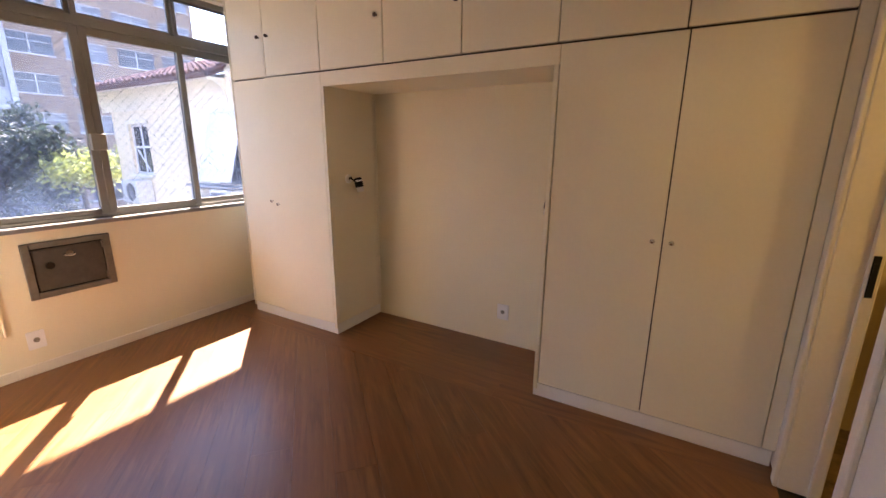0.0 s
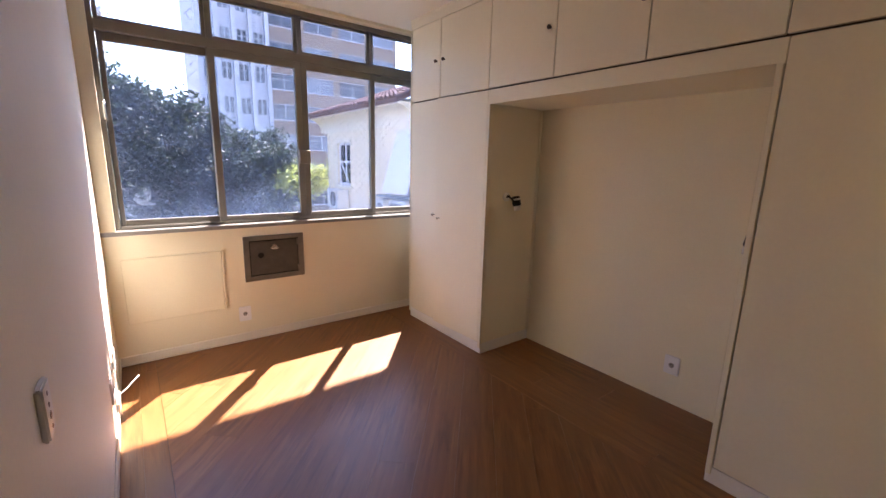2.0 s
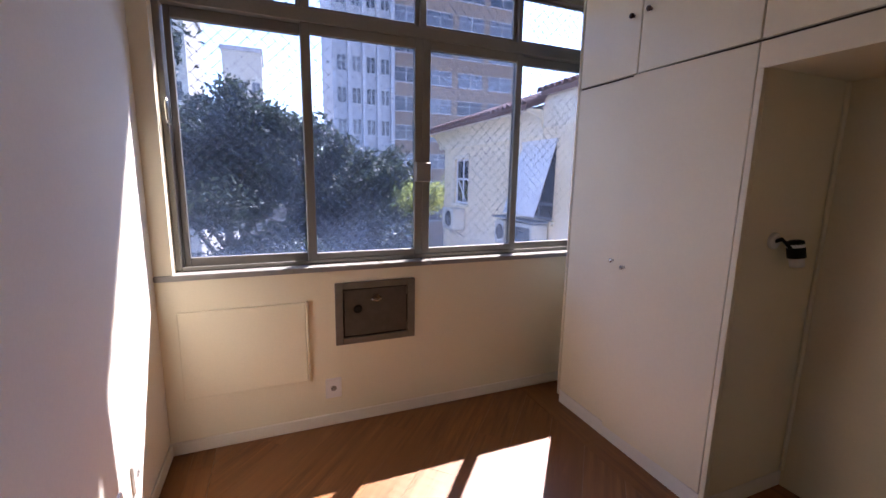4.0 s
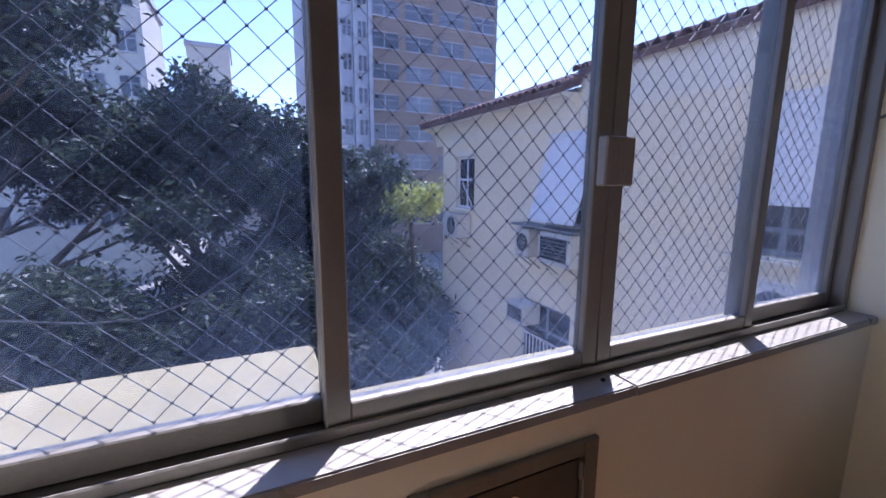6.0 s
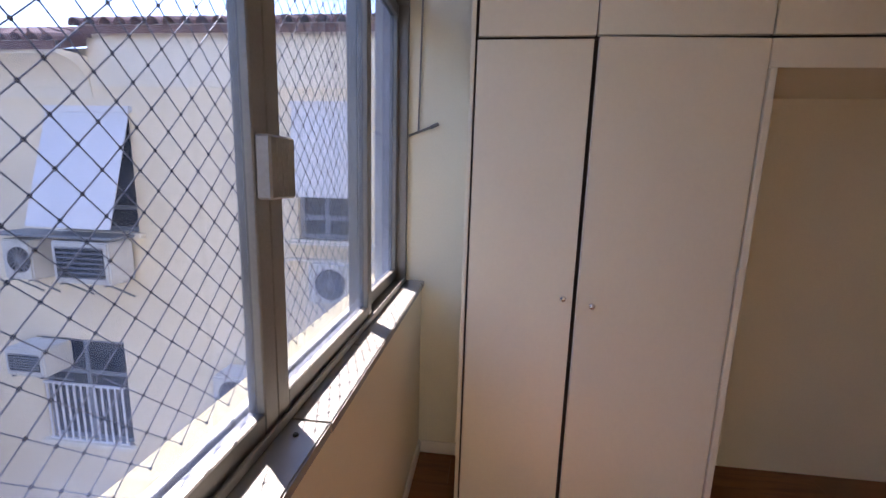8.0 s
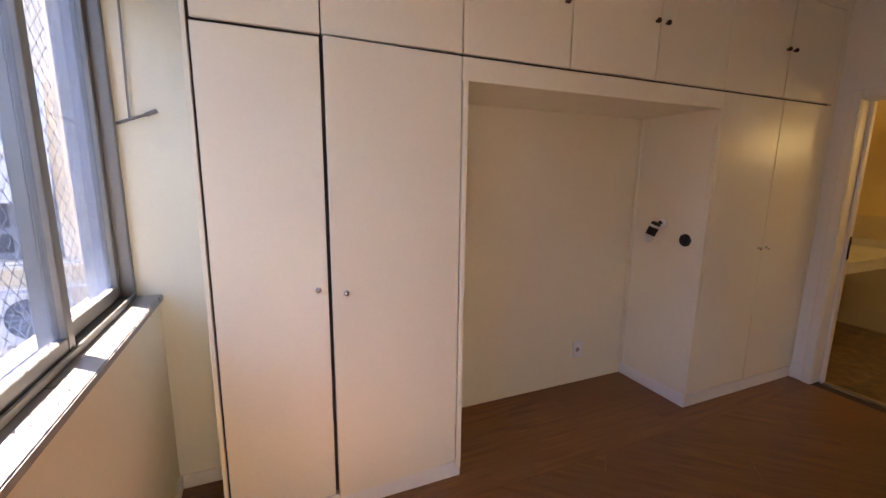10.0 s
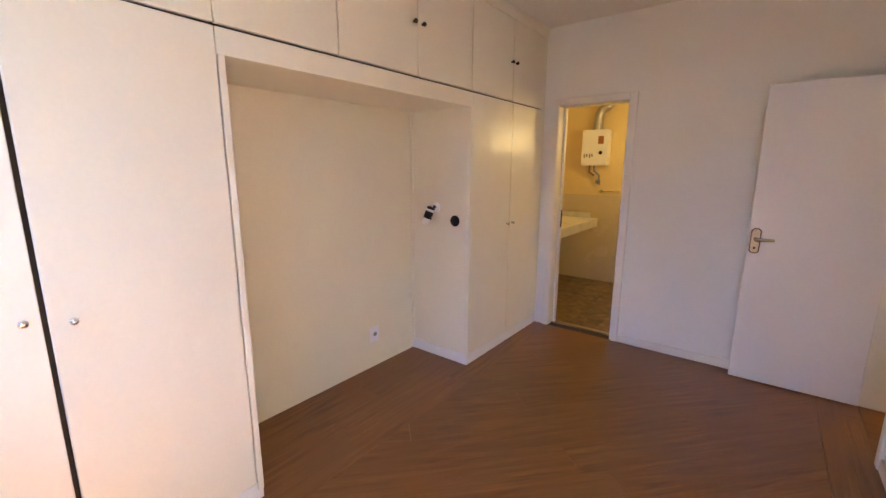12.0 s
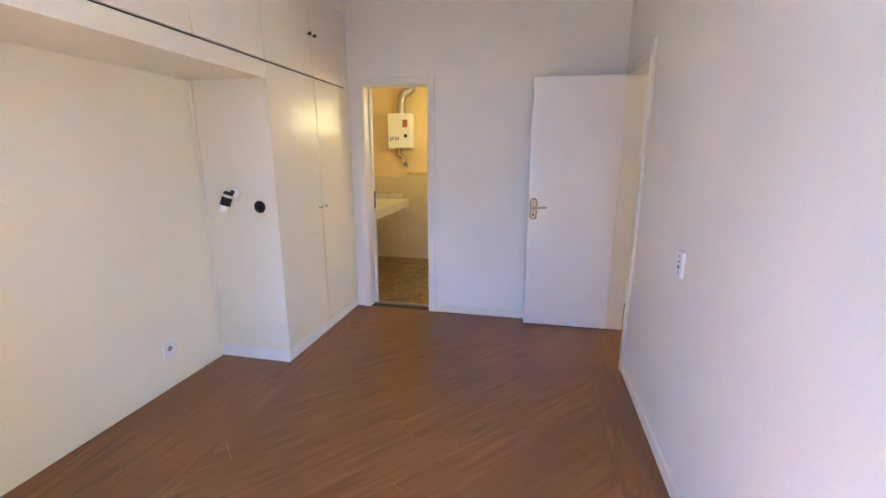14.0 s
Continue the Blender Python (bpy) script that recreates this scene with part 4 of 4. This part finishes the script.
def house_window(h, label, cross, awning=False, bars=False):
    y0, y1, z0, z1 = h
    w = part("window", B((HX + 0.06, y0, z0, HX + 0.11, y0 + 0.06, z1), (HX + 0.06, y1 - 0.06, z0, HX + 0.11, y1, z1),
                         (HX + 0.06, y0 + 0.06, z1 - 0.06, HX + 0.11, y1 - 0.06, z1), (HX + 0.06, y0 + 0.06, z0, HX + 0.11, y1 - 0.06, z0 + 0.06),
                         (HX + 0.065, (y0 + y1) / 2 - 0.03, z0 + 0.06, HX + 0.105, (y0 + y1) / 2 + 0.03, z1 - 0.06),
                         (HX + 0.068, y0 + 0.06, cross - 0.03, HX + 0.102, y1 - 0.06, cross + 0.03)), GREYP if bars or awning else AWN, house, label)
    part("pane", B((HX + 0.08, y0 + 0.06, z0 + 0.06, HX + 0.09, y1 - 0.06, z1 - 0.06)), DARKGLASS, w)
    part("sill", B((HX - 0.08, y0 - 0.08, z0 - 0.07, HX + 0.06, y1 + 0.08, z0), bevel=0.01), STUCCO2, w)
    if awning:
        bm = bmesh.new()
        n = 14
        zt, zb = z1 + 0.02, z0 + awning[0]
        for i in range(n):
            f0, f1 = i / n, (i + 1.0) / n
            a = (HX - 0.03 - awning[1] * f0, zt + (zb - zt) * f0)
            b = (HX - 0.03 - awning[1] * f1, zt + (zb - zt) * f1)
            prism(bm, [a, b, (b[0] + 0.015, b[1] + 0.01), (a[0] + 0.015, a[1] + 0.01)], 1, y0 - 0.03, y1 + 0.03)
        box(bm, HX - 0.05, y0 - 0.05, zt, HX, y1 + 0.05, zt + 0.07)
        part("awning", bm, AWN, w, "white slatted roller blind pushed outwards")
    if bars:
        for i in range(12):
            y = y0 + 0.08 + (y1 - y0 - 0.16) * i / 11
            bm = bmesh.new()
            tube(bm, [(HX - 0.03, y, z0 + 0.02), (HX - 0.03, y, z0 + (z1 - z0) * 0.56)], 0.014, 6)
            part("bar", bm, AWN, w)
        part("rail", B((HX - 0.045, y0 + 0.04, z0 + (z1 - z0) * 0.56, HX - 0.015, y1 - 0.04, z0 + (z1 - z0) * 0.56 + 0.03), (HX - 0.045, y0 + 0.04, z0 + 0.01, HX - 0.015, y1 - 0.04, z0 + 0.035)), AWN, w)
    return w


house_window(W1, "narrow white casement with dark panes", 1.50)
tilt = bmesh.new()
tube(tilt, [(HX - 0.02, 12.45, 0.90), (HX - 0.06, 12.85, 1.44)], 0.018, 6)
part("stay_rod", tilt, AWN, house)
part("lintel", B((HX - 0.03, 12.29, 2.06, HX, 13.37, 2.16), (HX - 0.03, 13.29, 0.81, HX, 13.37, 2.06), bevel=0.006), STUCCO2, house, "pale raised window surround")
house_window(W2, "wide white window with a slatted outward blind", 1.05, awning=(0.09, 0.42))
house_window(W3, "white window with a half-lowered slatted blind", 1.02, awning=(0.52, 0.12))
house_window(WL, "grey barred window", -1.30, bars=True)
part("ledge_shelf", B((HX - 0.42, 8.55, 0.69, HX, 10.2, 0.73), bevel=0.01), GREYP, house, "grey metal shelf over the air conditioners")


def air_conditioner(y0, y1, z0, z1, d, label, fan=True):
    a = thing("air_conditioner", (HX, (y0 + y1) / 2, z0), label, "air conditioner", "air conditioners on the house")
    x0 = HX - d
    c = part("casing", B((x0, y0, z0, HX - 0.03, y1, z1), bevel=0.02, seg=2), ACW, a)
    g = bmesh.new()
    if fan:
        cy, cz, r = y0 + (y1 - y0) * 0.42, (z0 + z1) / 2, min(y1 - y0, z1 - z0) * 0.40
        tube(g, [(x0 - 0.004, cy, cz), (x0 + 0.002, cy, cz)], r, 24)
        part("fan_opening", g, DARKGLASS, c, "dark round fan opening")
        g = bmesh.new()
        for k in range(8):
            t = math.pi * k / 8
            tube(g, [(x0 - 0.008, cy - r * math.cos(t), cz - r * math.sin(t)), (x0 - 0.008, cy + r * math.cos(t), cz + r * math.sin(t))], 0.006, 5)
        part("fan_grille", g, GREYP, c)
    else:
        box(g, x0 - 0.004, y0 + 0.06, z0 + 0.07, x0 + 0.002, y1 - 0.06, z1 - 0.07)
        part("vent_opening", g, DARKGLASS, c, "dark vent opening")
        for k in range(7):
            z = z0 + 0.08 + (z1 - z0 - 0.16) * k / 6
            part("slat", B((x0 - 0.012, y0 + 0.06, z - 0.006, x0 - 0.003, y1 - 0.06, z + 0.006)), GREYP, c)
    br = bmesh.new()
    for y in (y0 + 0.08, y1 - 0.08):
        tube(br, [(HX, y, z0 - 0.01), (x0, y, z0 - 0.01)], 0.014, 6)
        tube(br, [(HX, y, z0 - 0.25), (x0 + 0.06, y, z0 - 0.01)], 0.012, 6)
    part("bracket", br, GREYP, a)
    return a


air_conditioner(12.45, 13.25, 0.12, 0.68, 0.40, "weathered white condenser unit on brackets under the narrow window")
air_conditioner(9.74, 10.15, 0.13, 0.64, 0.36, "pale condenser unit with a dark round fan beside the blind")
air_conditioner(8.63, 9.40, 0.13, 0.66, 0.40, "pale box air conditioner with dark vent under the blind", False)
air_conditioner(9.70, 10.27, -1.16, -0.78, 0.42, "white louvred window air conditioner above the bars", False)
air_conditioner(6.95, 7.40, -1.38, -0.94, 0.40, "grey condenser unit low on the house wall")
air_conditioner(5.70, 6.16, 0.06, 0.52, 0.32, "grey condenser unit with a dark round fan under the half-lowered blind")
part("pipe_shelf", B((HX - 0.16, 5.40, 0.50, HX, 6.56, 0.53), (HX - 0.16, 5.40, 0.70, HX, 6.56, 0.735), bevel=0.006), STUCCO2, house, "pale double ledge under the blind")


def tower(name, x0, x1, y, depth, z1, wallmat, label, floors, cols, band, first, wide, tall, cat="building", pilaster=None):
    t = thing(name, ((x0 + x1) / 2, y, ZG), label, cat)
    part("wall", B((x0, y, ZG, x1, y + depth, z1)), wallmat, t)
    part("roof", B((x0 - 0.2, y - 0.2, z1, x1 + 0.2, y + depth, z1 + 0.6)), GREYT, t)
    step = (x1 - x0) / cols
    me_g = bpy.data.meshes.new("window")
    bm = B((-wide / 2, -0.02, 0, wide / 2, 0.05, tall))
    bm.to_mesh(me_g)
    bm.free()
    me_g.materials.append(HAZEGLASS)
    me_f = bpy.data.meshes.new("window_frame")
    bm = B((-wide / 2 - 0.06, -0.09, -0.10, wide / 2 + 0.06, -0.021, 0), (-0.04, -0.07, 0, 0.04, -0.021, tall), (-wide / 2, -0.07, tall, wide / 2, -0.021, tall + 0.06),
           (-wide / 2, -0.06, tall * 0.62, wide / 2, -0.022, tall * 0.62 + 0.05))
    bm.to_mesh(me_f)
    bm.free()
    me_f.materials.append(HAZEFRAME)
    base = BASE[t]
    for f in range(floors):
        z = first + f * band
        for c in range(cols):
            x = x0 + (c + 0.5) * step
            w = new("window", me_g)
            w.parent = t
            w.location = Vector((x, y, z)) - base
            q = new("window_frame", me_f)
            q.parent = w
    if pilaster:
        for c in range(cols + 1):
            x = x0 + c * step
            part("pilaster", B((x - pilaster / 2, y - 0.35, ZG, x + pilaster / 2, y, z1)), wallmat, t)
    return t


tower("apartment_tower", 6.05, 11.6, 43.5, 10, 42, GREYT, "tall pale grey apartment tower with narrow window columns", 16, 4, 2.87, -3.1, 0.75, 1.4, pilaster=0.35)
tower("apartment_block", 11.65, 26.2, 45, 10, 26.0, ORANGE, "orange clad apartment block with rows of white framed windows", 10, 4, 2.87, -3.2, 2.9, 1.4)
tower("pale_building", -16, -5.6, 42, 9, 15, PALEB, "pale plastered building half hidden by trees", 6, 5, 3.1, -2.0, 1.2, 1.4)
tower("far_building", -5.8, -0.6, 72, 9, 19.0, PALEB, "small beige building far behind the trees", 5, 3, 3.1, 1.0, 1.1, 1.4)
tower("street_house", -1.5, 5.2, 33, 6, 2.2, PALEB, "low pale street house behind the trees", 2, 3, 3.2, -4.6, 1.3, 1.5)


def limb(bm, rnd, p, d, length, r, depth, ends):
    pts, rad = [p], [r]
    for i in range(4):
        d = (d + Vector((rnd.uniform(-1, 1), rnd.uniform(-1, 1), rnd.uniform(-0.4, 0.7))) * 0.22).normalized()
        p = p + d * length / 4
        pts.append(p)
        rad.append(r * (1 - 0.16 * (i + 1)))
    tube(bm, pts, rad, 6, False)
    if depth == 0:
        ends += pts[2:]
        return
    for _ in range(rnd.choice((2, 3, 3))):
        q = pts[rnd.choice((2, 3, 4, 4))]
        dd = (d + Vector((rnd.uniform(-1, 1), rnd.uniform(-1, 1), rnd.uniform(-0.3, 0.6))) * 0.95).normalized()
        limb(bm, rnd, q, dd, length * rnd.uniform(0.6, 0.8), r * 0.5, depth - 1, ends)


def tree(at, height, trunk, spread, leaves, size, mat, seed, label, depth=3, fork=0.45, low=0.55, reach=0.30, puff=1.0):
    rnd = random.Random(seed)
    t = thing("tree", at, label, "tree", "trees in the yard")
    bm = bmesh.new()
    base = Vector(at)
    top = base + Vector((rnd.uniform(-0.3, 0.3), rnd.uniform(-0.3, 0.3), height * fork))
    tube(bm, [base, base.lerp(top, 0.5) + Vector((0.1, 0.05, 0)), top], [trunk, trunk * 0.8, trunk * 0.65], 10, False)
    ends = []
    for k in range(5):
        a = 2 * math.pi * (k + rnd.random() * 0.6) / 5
        limb(bm, rnd, base.lerp(top, rnd.uniform(low, 1.0)), Vector((math.cos(a) * spread, math.sin(a) * spread, rnd.uniform(0.25, 1.3))).normalized(), height * reach, trunk * 0.5, depth - 1, ends)
    part("trunk", bm, BARK, t)
    r = np.random.RandomState(seed)
    e = np.array([tuple(q) for q in ends])
    c = e[r.randint(0, len(e), leaves)] + r.normal(0, 1, (leaves, 3)) * np.array([0.42, 0.42, 0.30]) * height / 9 * puff
    nrm = r.normal(0, 1, (leaves, 3)) + np.array([0, 0, 0.9])
    nrm /= np.linalg.norm(nrm, axis=1)[:, None]
    u = np.cross(nrm, r.normal(0, 1, (leaves, 3)))
    u /= np.linalg.norm(u, axis=1)[:, None]
    v = np.cross(nrm, u)
    s = size * r.uniform(0.6, 1.4, (leaves, 1))
    verts = np.concatenate([c - u * s, c - v * s * 0.45 + nrm * s * 0.12, c + u * s, c + v * s * 0.45 + nrm * s * 0.12], 1).reshape(-1, 3) - np.array(at)
    faces = np.arange(leaves * 4).reshape(-1, 4)
    me = bpy.data.meshes.new("crown")
    me.from_pydata(verts.tolist(), [], faces.tolist())
    me.materials.append(mat)
    ob = new("crown", me)
    ob.parent = t
    return t


DARK = "tall shady street tree with dark fine foliage"
tree((-5.4, 16.2, ZG), 13.0, 0.30, 1.0, 34000, 0.10, LEAF, 11, DARK, puff=0.55)
tree((0.2, 19.5, ZG), 12.0, 0.28, 1.0, 36000, 0.10, LEAF, 12, DARK, puff=0.55)
tree((-8.0, 18.5, ZG), 12.2, 0.32, 1.1, 24000, 0.11, LEAF, 13, DARK, puff=0.55)
tree((3.2, 20.5, ZG), 10.2, 0.25, 1.0, 28000, 0.10, LEAF, 14, "dark leafy tree beside the neighbour house", puff=0.6)
tree((-1.8, 23.5, ZG), 12.8, 0.28, 1.1, 26000, 0.13, LEAF, 15, "dark leafy tree across the street", puff=0.6)
tree((-13.5, 23.0, ZG), 14.0, 0.32, 1.1, 20000, 0.15, LEAF, 16, "dark leafy tree across the street")
tree((7.5, 32.5, ZG), 10.5, 0.28, 1.1, 20000, 0.15, LEAF, 17, "dark leafy tree before the apartment tower")
tree((5.1, 15.1, ZG), 8.1, 0.10, 1.9, 2600, 0.075, LEAF2, 18, "slim tree with bright yellow-green leaves", fork=0.88, low=0.96, reach=0.055, puff=0.62)
tree((4.3, 15.2, ZG), 6.6, 0.12, 0.9, 18000, 0.09, LEAF, 19, "dark green small tree below the yellow one", reach=0.22)
tree((3.0, 17.2, ZG), 7.2, 0.14, 1.1, 24000, 0.095, LEAF, 23, "dark green tree between wall and house")
tree((2.0, 15.8, ZG), 6.4, 0.12, 1.1, 18000, 0.085, LEAF, 20, "dark green shrub-like tree in the yard")
tree((-1.2, 14.2, ZG), 6.4, 0.14, 1.1, 24000, 0.09, LEAF, 21, "dark green small tree below the window")
tree((-5.5, 13.6, ZG), 7.4, 0.16, 1.1, 24000, 0.09, LEAF, 22, "dark green small tree below the window")
tree((2.4, 13.6, ZG), 5.6, 0.12, 1.0, 18000, 0.08, LEAF, 24, "dark green small tree beside the path")
tree((0.5, 12.4, ZG), 5.2, 0.12, 1.1, 18000, 0.08, LEAF, 25, "dark green shrub-like tree in the yard")
structure("yard_wall", B((-20, 17.6, ZG, 5.4, 17.8, ZG + 2.0), bevel=0.02), PALEB, "low pale yard wall along the pavement", "wall")
structure("own_facade", B((-8, YN, ZG, -0.15, 4.70, 6), (3.1, YN, ZG, 4.6, 4.70, 6), (-0.15, YN, ZG, 3.1, 4.70, -0.2)), STUCCO, "cream outer wall of the own building", "wall")
# Unseen slab, added only to end the sun patch on the floor.
structure("upper_balcony", B((-4.0, 4.70, 5.6, 4.6, 6.53, 5.78), bevel=0.02), STUCCO, "unseen cream slab added above the window to cut the sun", "balcony")
# floor, laid last
boards("floor", radians(48), 0.205, YS, 2.20, YN, 0.205, 2.1, "reddish brown wood laminate boards laid diagonally")
boards("floor_border", radians(90), XO, YS, 0.203, YN, 0.2, 2.1, "reddish brown laminate border board along the wall")
boards("floor_niche", radians(90), 2.202, YS, XN, YN, 0.2, 2.1, "reddish brown laminate boards along the wardrobes and niche")
boards("floor_hall", radians(0), -3.05, -0.45, XO - 0.002, 3.05, 0.2, 2.1, "reddish brown laminate boards in the hall")
